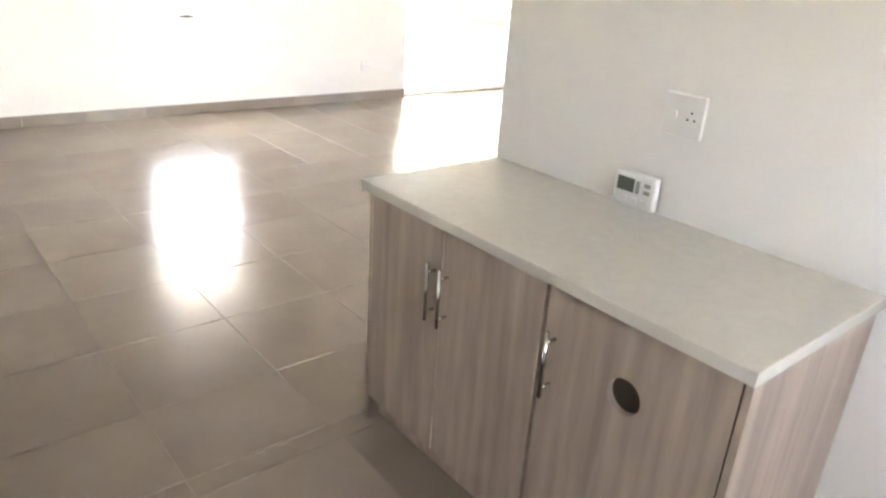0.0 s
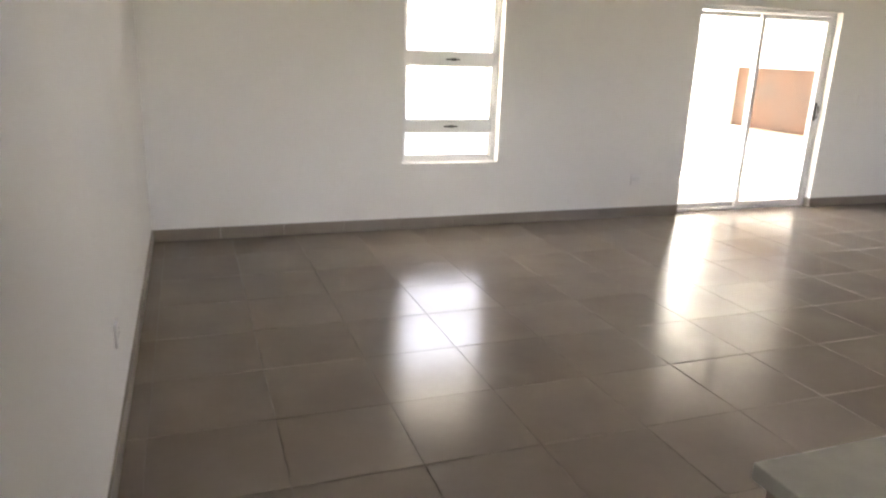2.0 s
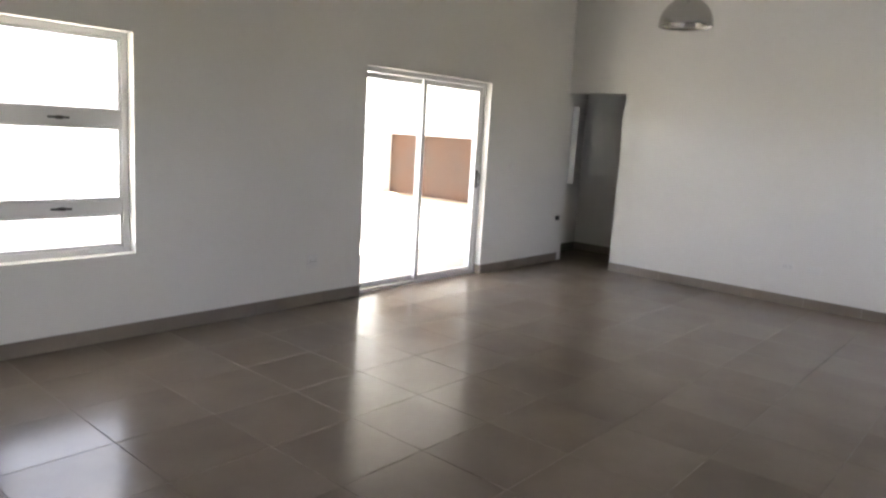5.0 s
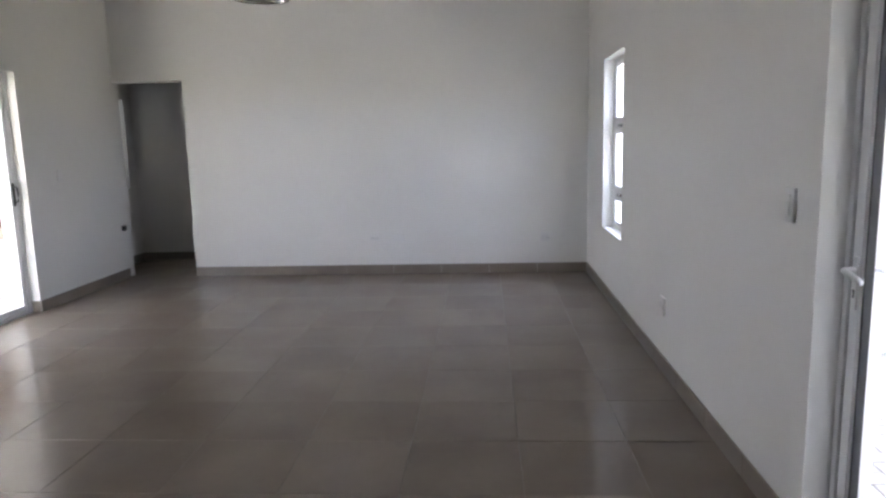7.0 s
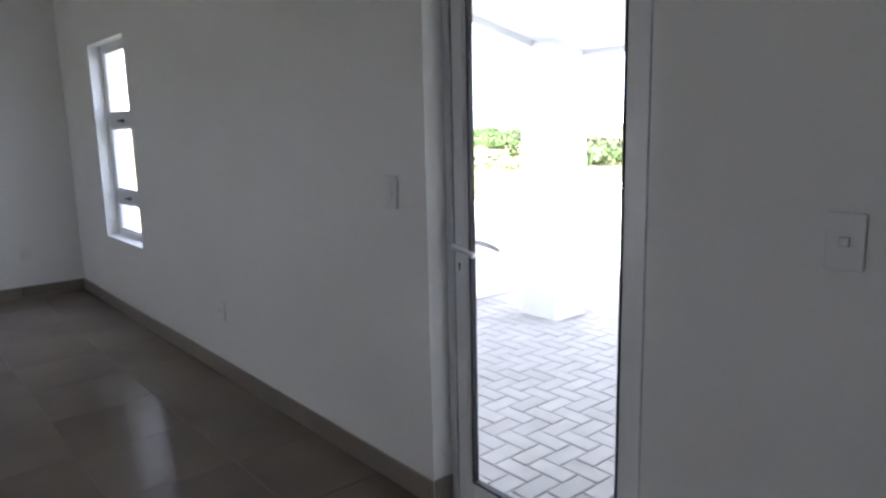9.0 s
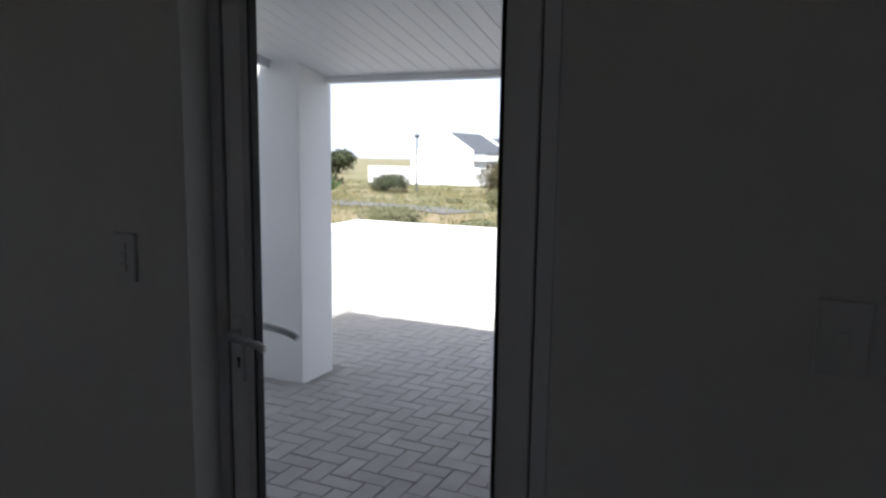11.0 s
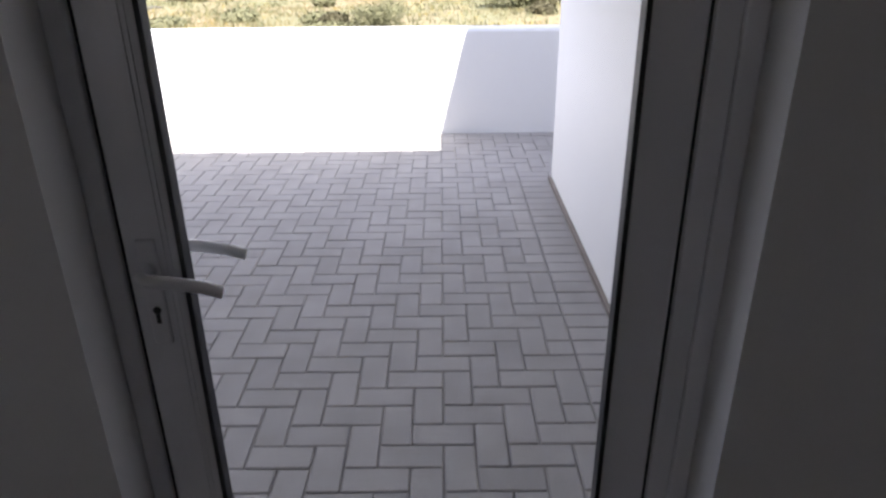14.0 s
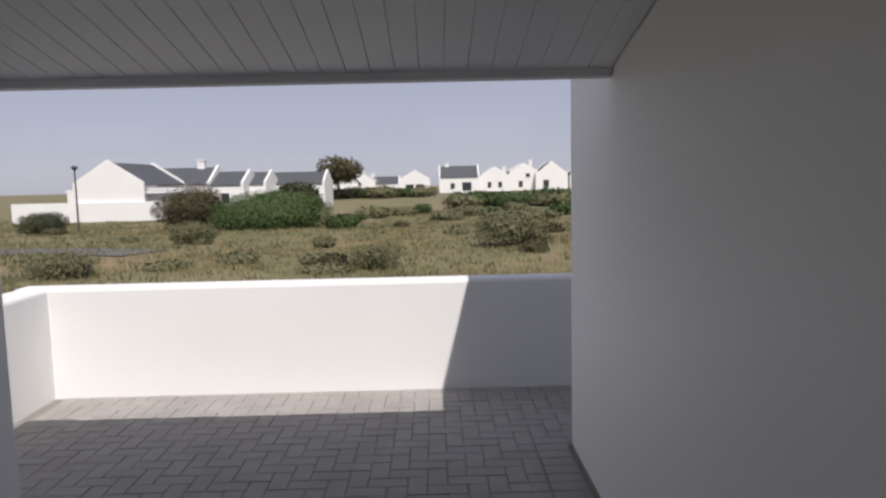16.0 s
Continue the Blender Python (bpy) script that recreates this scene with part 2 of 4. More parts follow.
def wall(name, axis, u0, u1, w0, w1, z0, z1, holes, mat, label):
    """A wall along axis 'x' or 'y' from u0 to u1, its faces at w0 and w1, with openings (u0, u1, z0, z1) right through it."""
    us = sorted({u0, u1, *(h[0] for h in holes), *(h[1] for h in holes)})
    zs = sorted({z0, z1, *(h[2] for h in holes), *(h[3] for h in holes)})
    us, zs = [u for u in us if u0 <= u <= u1], [z for z in zs if z0 <= z <= z1]

    def solid(i, j):
        if not (0 <= i < len(us) - 1 and 0 <= j < len(zs) - 1):
            return False
        u, z = (us[i] + us[i + 1]) / 2, (zs[j] + zs[j + 1]) / 2
        return not any(h[0] < u < h[1] and h[2] < z < h[3] for h in holes)

    bm = bmesh.new()
    made = {}

    def vert(i, j, k):
        if (i, j, k) not in made:
            w = (w0, w1)[k]
            made[i, j, k] = bm.verts.new((us[i], w, zs[j]) if axis == "x" else (w, us[i], zs[j]))
        return made[i, j, k]

    for i in range(len(us) - 1):
        for j in range(len(zs) - 1):
            if not solid(i, j):
                continue
            for k in (0, 1):
                bm.faces.new([vert(i, j, k), vert(i + 1, j, k), vert(i + 1, j + 1, k), vert(i, j + 1, k)])
            if not solid(i - 1, j):
                bm.faces.new([vert(i, j, 0), vert(i, j, 1), vert(i, j + 1, 1), vert(i, j + 1, 0)])
            if not solid(i + 1, j):
                bm.faces.new([vert(i + 1, j, 0), vert(i + 1, j, 1), vert(i + 1, j + 1, 1), vert(i + 1, j + 1, 0)])
            if not solid(i, j - 1):
                bm.faces.new([vert(i, j, 0), vert(i + 1, j, 0), vert(i + 1, j, 1), vert(i, j, 1)])
            if not solid(i, j + 1):
                bm.faces.new([vert(i, j + 1, 0), vert(i + 1, j + 1, 0), vert(i + 1, j + 1, 1), vert(i, j + 1, 1)])
    return tagged(part(name, bm, mat), label, "wall", kind="structure")


def ring(bm, axis, u0, u1, z0, z1, w0, w1, width, bevel=0.004, sides="lrtb"):
    """Four bars round a rectangle, butted end to end."""
    def bar(a, b, c, d):
        if axis == "x":
            box(bm, a, b, w0, w1, c, d, bevel)
        else:
            box(bm, w0, w1, a, b, c, d, bevel)
    if "l" in sides:
        bar(u0, u0 + width, z0, z1)
    if "r" in sides:
        bar(u1 - width, u1, z0, z1)
    if "t" in sides:
        bar(u0 + width, u1 - width, z1 - width, z1)
    if "b" in sides:
        bar(u0 + width, u1 - width, z0, z0 + width)


# ---- large structure ----
XW, XE, YN, CEIL = -1.87, 6.74, 5.12, 3.45
KE, KCEIL = 0.34, 2.60                 # outer east face and ceiling of the lower kitchen wing
T = 0.23
SD = (3.30, 5.135, -0.05, 2.12)         # sliding door opening
W1 = (0.245, 1.18, 0.60, 2.10)          # north window opening
W2 = (4.885, 5.785, 0.61, 2.13)         # south window opening
FD = (0.64, 1.56, -0.025, 2.12)        # front door opening
PO = (4.345, YN, -0.05, 2.14)           # passage opening
YK = -3.54                              # outer south end of the kitchen wing
wall("wall_north", "x", XW - T, XE + 0.11, YN, YN + T, -0.1, CEIL, [SD, W1], M_WALL, "smooth off-white painted plaster wall with window and sliding door")
wall("wall_south", "x", KE, XE, -T, 0.0, -0.1, CEIL, [W2, FD], M_WALL, "off-white painted plaster wall with narrow window and glazed door")
wall("wall_east", "y", -T, YN, XE, XE + 0.11, -0.1, CEIL, [PO], M_WALL, "off-white painted plaster wall with dark passage opening")
wall("wall_west", "y", YK, YN, XW - T, XW, -0.1, CEIL, [], M_WALL, "plain off-white painted plaster wall")
wall("wall_kitchen_east", "y", YK, 0.0, 0.0, KE, -0.1, KCEIL, [], M_WALL, "off-white painted wall behind the kitchen cabinet")
KW = (-1.50, -0.75, 1.05, 1.95)         # opening of an unseen window, added to light the kitchen
wall("wall_kitchen_south", "x", XW, 0.0, YK, YK + T, -0.1, KCEIL, [KW], M_WALL, "plain off-white painted kitchen end wall")
wall("wall_bulkhead", "x", XW, KE, -T, 0.0, KCEIL, CEIL, [], M_WALL, "off-white painted bulkhead over the kitchen opening")
# passage beyond the east wall
PWIN = (7.34, 7.66, 0.95, 2.02)
wall("wall_passage_north", "x", XE + 0.11, 8.0, 5.5, 5.5 + T, -0.1, 2.6, [PWIN], M_WALL, "off-white passage wall with small window")
wall("wall_passage_west", "y", YN + T, 5.73, XE, XE + 0.11, -0.1, 2.7, [], M_WALL, "short off-white wall closing the passage corner")
wall("wall_passage_end", "y", 3.2, 5.5, 7.85, 8.0, -0.1, 2.6, [], M_WALL, "plain off-white passage end wall")
wall("wall_passage_south", "x", XE + 0.11, 7.85, 3.2, 3.35, -0.1, 2.6, [], M_WALL, "plain off-white passage side wall")
tagged(boxes("ceiling_passage", M_CEIL, None, (XE + 0.11, 8.0, 3.2, 5.73, 2.6, 2.7)), "white passage ceiling", "ceiling", kind="structure")
bm = bmesh.new()
box(bm, XW - T, XE + 0.11, -T, YN + T, CEIL, CEIL + 0.15)
box(bm, XW, KE, YK, -T, KCEIL, KCEIL + 0.15)
tagged(part("ceiling", bm, M_CEIL), "plain white painted ceiling", "ceiling", kind="structure")
floor = tagged(boxes("floor", M_GROUT, None, (XW - T, XE + 0.11, -T, YN + T, -0.12, -0.0025), (XW - T, 0.36, YK, -T, -0.12, -0.0025), (XE + 0.11, 8.0, 3.2, 5.73, -0.12, -0.0025)), "glossy beige-grey porcelain floor tiles with thin grout", "floor", kind="structure")

# tile skirting, in tile lengths with thin joints
SK_H, SK_T = 0.10, 0.012


def skirting(name, axis, u0, u1, w, side):
    bm = bmesh.new()
    u = u0
    while u < u1 - 0.02:
        v = min(u + 0.525, u1)
        a, b = (w, w + side * SK_T)
        if axis == "x":
            box(bm, u, v - 0.002, min(a, b), max(a, b), 0.0, SK_H, 0.0015, 1)
        else:
            box(bm, min(a, b), max(a, b), u, v - 0.002, 0.0, SK_H, 0.0015, 1)
        u = v
    return tagged(part(name, bm, M_SKIRT), "brown-grey tile skirting along the wall foot", "skirting", "tile skirting", "structure")


skirting("baseboard_north_a", "x", XW + SK_T, SD[0], YN, -1)
skirting("baseboard_north_b", "x", SD[1], XE, YN, -1)
skirting("baseboard_sliding_reveal", "y", YN, YN + 0.075, SD[1], -1)
skirting("baseboard_east", "y", SK_T, PO[0], XE, -1)
skirting("baseboard_south_a", "x", FD[1], XE, 0.0, 1)
skirting("baseboard_south_b", "x", 0.0, FD[0], 0.0, 1)
skirting("baseboard_door_reveal", "y", -0.088, 0.0, FD[1], -1)
skirting("baseboard_west", "y", YK + T, YN, XW, 1)
skirting("baseboard_passage", "y", 3.35, 5.5, 7.85, -1)
skirting("baseboard_passage_north", "x", XE + 0.11, 7.83, 5.5, -1)

# ---- openings: windows and doors ----


def casement_window(name, u0, u1, z0, z1, w_in, w_out, label, inside):
    """Three-light aluminium window in a wall along x: w_in and w_out are the frame's faces, inside is the way into the room."""
    root = empty(name, (u0 + u1) / 2, (w_in + w_out) / 2, z0, label, "window", kind="structure")
    inv = Matrix.Translation(-root.location)
    a, b = min(w_in, w_out), max(w_in, w_out)

    def add(nm, bm, mat, lab="", parent=root):
        ob = part(nm, bm, mat, parent, lab)
        ob.data.transform(inv)
        return ob
    bm = bmesh.new()
    ring(bm, "x", u0, u1, z0, z1, a, b, 0.045)
    add("window_frame", bm, M_ALU, "white aluminium frame")
    h = z1 - z0
    cuts = [z0 + 0.045, z0 + h * 0.185, z0 + h * 0.245, z0 + h * 0.58, z0 + h * 0.645, z1 - 0.045]
    for c, d in ((cuts[1], cuts[2]), (cuts[3], cuts[4])):
        bm = bmesh.new()
        box(bm, u0 + 0.045, u1 - 0.045, a + 0.005, b - 0.005, c, d, 0.004)
        add("transom", bm, M_ALU)
    mid = (a + b) / 2
    for c, d in ((cuts[0], cuts[1]), (cuts[2], cuts[3]), (cuts[4], cuts[5])):
        bm = bmesh.new()
        ring(bm, "x", u0 + 0.045, u1 - 0.045, c, d, mid - 0.02, mid + 0.02, 0.02, 0.003)
        sash = add("sash", bm, M_ALU)
        bm = bmesh.new()
        box(bm, u0 + 0.065, u1 - 0.065, mid - 0.003, mid + 0.003, c + 0.02, d - 0.02)
        pane = add("pane", bm, M_GLASS, "clear glass pane")
        pane.visible_shadow = False
    face = b if inside > 0 else a
    for z in (cuts[1] + 0.045, cuts[3] + 0.045):
        bm = bmesh.new()
        uc = (u0 + u1) / 2 + 0.02
        box(bm, uc - 0.02, uc + 0.02, face, face + inside * 0.02, z - 0.012, z + 0.012, 0.003)
        box(bm, uc - 0.075, uc + 0.055, face + inside * 0.02, face + inside * 0.032, z - 0.006, z + 0.008, 0.003)
        add("window_catch", bm, M_BLACK, "dark metal catch")
    return root


casement_window("window_1", W1[0], W1[1], W1[2], W1[3], YN + 0.09, YN + 0.15, "tall white aluminium window with three stacked panes", -1)
casement_window("window_2", W2[0], W2[1], W2[2], W2[3], -0.15, -0.09, "tall white aluminium window in a deep reveal", 1)
casement_window("window_3", PWIN[0], PWIN[1], PWIN[2], PWIN[3], 5.59, 5.65, "narrow white aluminium window in the passage", -1)

# never in view: added in the end wall to let daylight into the kitchen
casement_window("added_light_window", KW[0], KW[1], KW[2], KW[3], YK + 0.08, YK + 0.14, "white aluminium window, unseen, added to light the kitchen", 1)


def sliding_door():
    u0, u1, z0, z1 = SD[0], SD[1], 0.0, SD[3]
    root = empty("door_1", (u0 + u1) / 2, YN + 0.12, 0, "white aluminium sliding glass door, closed", "sliding door", kind="structure")
    inv = Matrix.Translation(-root.location)

    def add(nm, bm, mat, lab="", parent=root):
        ob = part(nm, bm, mat, parent, lab)
        ob.data.transform(inv)
        return ob
    bm = bmesh.new()
    ring(bm, "x", u0, u1, z0 - 0.02, z1, YN + 0.08, YN + 0.17, 0.045)
    add("door_frame", bm, M_ALU)
    bm = bmesh.new()
    box(bm, u0 + 0.05, u1 - 0.05, YN + 0.115, YN + 0.122, 0.025, 0.036)
    add("track", bm, M_STEEL)
    mid = 4.17
    for a, b, y in ((u0 + 0.045, mid + 0.025, YN + 0.145), (mid - 0.025, u1 - 0.045, YN + 0.105)):
        bm = bmesh.new()
        ring(bm, "x", a, b, 0.03, z1 - 0.05, y - 0.016, y + 0.016, 0.048, 0.003)
        leaf = add("door_leaf", bm, M_ALU)
        bm = bmesh.new()
        box(bm, a + 0.048, b - 0.048, y - 0.003, y + 0.003, 0.078, z1 - 0.098)
        pane = add("pane", bm, M_GLASS, "clear glass pane", leaf)
        pane.visible_shadow = False
    bm = bmesh.new()
    hx = u1 - 0.068
    box(bm, hx - 0.014, hx + 0.014, YN + 0.075, YN + 0.089, 0.97, 1.17, 0.004)
    tube(bm, [(hx, YN + 0.08, 1.0), (hx, YN + 0.045, 1.01), (hx, YN + 0.04, 1.07), (hx, YN + 0.045, 1.13), (hx, YN + 0.08, 1.14)], 0.009)
    add("door_handle", bm, M_BLACK, "dark pull handle with latch")


sliding_door()

GL, GR = 1.442, 0.791     # edges of the front door's glass


def front_door():
    u0, u1, z1 = FD[0], FD[1], FD[3]
    root = empty("door_2", (u0 + u1) / 2, -0.12, 0, "white aluminium front door with a full-height glass pane, closed", "door", kind="structure")
    inv = Matrix.Translation(-root.location)

    def add(nm, bm, mat, lab="", parent=root, smooth=False):
        ob = part(nm, bm, mat, parent, lab, smooth)
        ob.data.transform(inv)
        return ob
    y0, y1 = -0.155, -0.09
    l0, l1 = y0 + 0.03, y1 - 0.006         # faces of the leaf
    bm = bmesh.new()
    ring(bm, "x", u0, u1, -0.02, z1, y0, y1, 0.033, 0.004)
    box(bm, u0 + 0.0335, u0 + 0.070, y0, y1 - 0.002, 0.014, z1 - 0.034, 0.003)
    add("door_frame", bm, M_ALU)
    a, b = u0 + 0.075, u1 - 0.038
    bm = bmesh.new()
    for x in (u0 + 0.0705, b + 0.0005):
        box(bm, x, x + 0.004, l0, l1 - 0.004, 0.02, z1 - 0.038)
    add("door_seal", bm, M_GASKET, "dark seal between leaf and frame")
    bm = bmesh.new()
    box(bm, a, GR, l0, l1, 0.02, z1 - 0.038, 0.004)
    box(bm, GL, b, l0, l1, 0.02, z1 - 0.038, 0.004)
    box(bm, GR, GL, l0, l1, 0.02, 0.105, 0.004)
    box(bm, GR, GL, l0, l1, z1 - 0.115, z1 - 0.038, 0.004)
    leaf = add("door_leaf", bm, M_ALU)
    # shallow ribs along the stiles
    for x in (GL + 0.012, GL + 0.020):
        bm = bmesh.new()
        box(bm, x, x + 0.003, l1 - 0.0005, l1 + 0.0025, 0.11, z1 - 0.12, 0.001, 1)
        add("stile_rib", bm, M_ALU, "", leaf)
    bm = bmesh.new()
    ring(bm, "x", GR - 0.001, GL + 0.001, 0.104, z1 - 0.114, l0 + 0.004, l1 + 0.0025, 0.008, 0.001)
    add("gasket", bm, M_GASKET, "black rubber gasket", leaf)
    bm = bmesh.new()
    box(bm, GR + 0.002, GL - 0.002, -0.113, -0.108, 0.108, z1 - 0.118)
    pane = add("pane", bm, M_GLASS, "clear glass pane", leaf)
    pane.visible_shadow = False
    # lever handles inside and out, with plate and keyhole
    hx, hz = GL + 0.045, 1.022
    for s, y in ((1, l1), (-1, l0)):
        bm = bmesh.new()
        box(bm, hx - 0.015, hx + 0.015, y, y + s * 0.008, hz - 0.13, hz + 0.045, 0.004)
        add("handle_plate", bm, M_ALU, "", leaf)
        bm = bmesh.new()
        d = s * 0.05
        tube(bm, [(hx, y, hz), (hx, y + d * 0.8, hz), (hx - 0.012, y + d, hz), (hx - 0.05, y + d, hz - 0.004),
                  (hx - 0.09, y + d, hz - 0.010), (hx - 0.118, y + d, hz - 0.019)], 0.0095, 12)
        add("door_handle", bm, M_ALU, "white lever handle", leaf, True)
        bm = bmesh.new()
        rod(bm, (hx, y + s * 0.0075, hz - 0.07), (hx, y + s * 0.0095, hz - 0.07), 0.006)
        box(bm, hx - 0.003, hx + 0.003, y + s * 0.0075, y + s * 0.0095, hz - 0.092, hz - 0.07)
        add("keyhole", bm, M_BLACK, "", leaf)


front_door()

# ---- sockets and switches ----


def wall_plate(name, x, y, z, nx, ny, w, h, label, category, rockers=0, pins=0, apart=0.0):
    """A white cover plate on a wall whose normal is (nx, ny)."""
    root = new(name)
    root.empty_display_size = 0.05
    root.matrix_world = Matrix.Translation((x, y, z)) @ Matrix(((-ny, nx, 0, 0), (nx, ny, 0, 0), (0, 0, 1, 0), (0, 0, 0, 1)))
    tagged(root, label, category, "wall plates")
    bm = bmesh.new()
    box(bm, -w / 2, w / 2, 0, 0.012, -h / 2, h / 2, 0.004)
    plate = part("cover_plate", bm, M_PLASTIC, root)
    for i in range(rockers):
        bm = bmesh.new()
        c = (i - (rockers - 1) / 2) * 0.026
        box(bm, -0.011 - apart, 0.011 - apart, 0.011, 0.0165, c - 0.011, c + 0.011, 0.003)
        part("rocker", bm, M_PLASTIC, plate)
    for i in range(pins):
        cx = (i - (pins - 1) / 2) * 0.05 + apart
        bm = bmesh.new()
        for px, pz in ((0, 0.012), (-0.011, -0.008), (0.011, -0.008)):
            rod(bm, (cx + px, 0.0115, pz), (cx + px, 0.0128, pz), 0.0036, n=10)
        part("pin_holes", bm, M_BLACK, plate)
    return root


wall_plate("wall_socket", 2.735, YN, 0.39, 0, -1, 0.115, 0.115, "white square double socket low on the wall", "socket", pins=2)
wall_plate("wall_socket", XE, 2.31, 0.40, -1, 0, 0.12, 0.075, "white socket low on the wall", "socket", pins=2)
wall_plate("wall_socket", XE, 2.05, 0.40, -1, 0, 0.12, 0.075, "white aerial and data plate low on the wall", "socket", rockers=1)
wall_plate("wall_socket", XE, 0.45, 0.385, -1, 0, 0.10, 0.10, "white socket low on the wall near the corner", "socket", pins=2)
wall_plate("wall_socket", 3.50, 0.0, 0.41, 0, 1, 0.10, 0.115, "white socket low on the wall", "socket", pins=2)
wall_plate("light_switch", 1.765, 0.0, 1.207, 0, 1, 0.075, 0.125, "white light switch beside the front door", "switch", rockers=3)
wall_plate("light_switch", 0.169, 0.0, 1.198, 0, 1, 0.078, 0.122, "white light switch near the wall's corner", "switch", rockers=1)
wall_plate("light_switch", 5.62, YN, 1.20, 0, -1, 0.075, 0.12, "white light switch beside the sliding door", "switch", rockers=2)
wall_plate("wall_socket", XW, 2.12, 0.43, 1, 0, 0.10, 0.10, "white socket low on the wall", "socket", pins=2)
wall_plate("wall_socket", 0.0, -0.745, 1.225, -1, 0, 0.13, 0.12, "white square socket above the worktop", "socket", pins=1, rockers=1, apart=0.028)

# ---- pendant lamp ----


def pendant_lamp(x, y, z):
    root = empty("pendant_lamp", x, y, CEIL, "domed brushed-steel pendant lamp hanging from the ceiling", "lamp")
    d = z - CEIL
    bm = bmesh.new()
    outer = [(0.202 * math.cos(a), 0.215 * math.sin(a)) for a in [i * 0.11 for i in range(14)]]
    prof = [(r, d + h) for r, h in outer if r > 0.02]
    inner = [(r * 0.985, h - 0.004) for r, h in reversed(prof)]
    lathe(bm, prof + inner + [prof[0]], n=48)
    part("shade", bm, M_STEEL, root, "brushed steel dome", True)
    bm = bmesh.new()
    lathe(bm, [(0.001, d + 0.285), (0.018, d + 0.28), (0.024, d + 0.225), (0.036, d + 0.215)], n=24)
    part("cap", bm, M_STEEL, root, "", True)
    bm = bmesh.new()
    rod(bm, (0, 0, d + 0.27), (0, 0, -0.02), 0.006)
    part("cord", bm, M_BLACK, root)
    bm = bmesh.new()
    lathe(bm, [(0.001, -0.035), (0.05, -0.03), (0.055, 0.0)], n=24)
    part("ceiling_rose", bm, M_STEEL, root)
    bm = bmesh.new()
    bmesh.ops.create_uvsphere(bm, u_segments=16, v_segments=10, radius=0.04, matrix=Matrix.Translation((0, 0, d + 0.10)))
    rod(bm, (0, 0, d + 0.13), (0, 0, d + 0.215), 0.02)
    part("bulb", bm, M_PLASTIC, root, "white unlit bulb", True)


pendant_lamp(4.30, 2.66, 2.475)

# ---- kitchen cabinet ----
CX, CN, CS, CH = -0.58, -0.02, -1.36, 0.885    # front, north end, south end, carcass height


def bar_handle(parent, x, y, z0, z1):
    bm = bmesh.new()
    rod(bm, (x - 0.032, y, z0), (x - 0.032, y, z1), 0.006)
    for z in (z0 + 0.03, z1 - 0.03):
        rod(bm, (x, y, z), (x - 0.032, y, z), 0.005)
    part("handle", bm, M_STEEL, parent, "brushed steel bar handle", True)


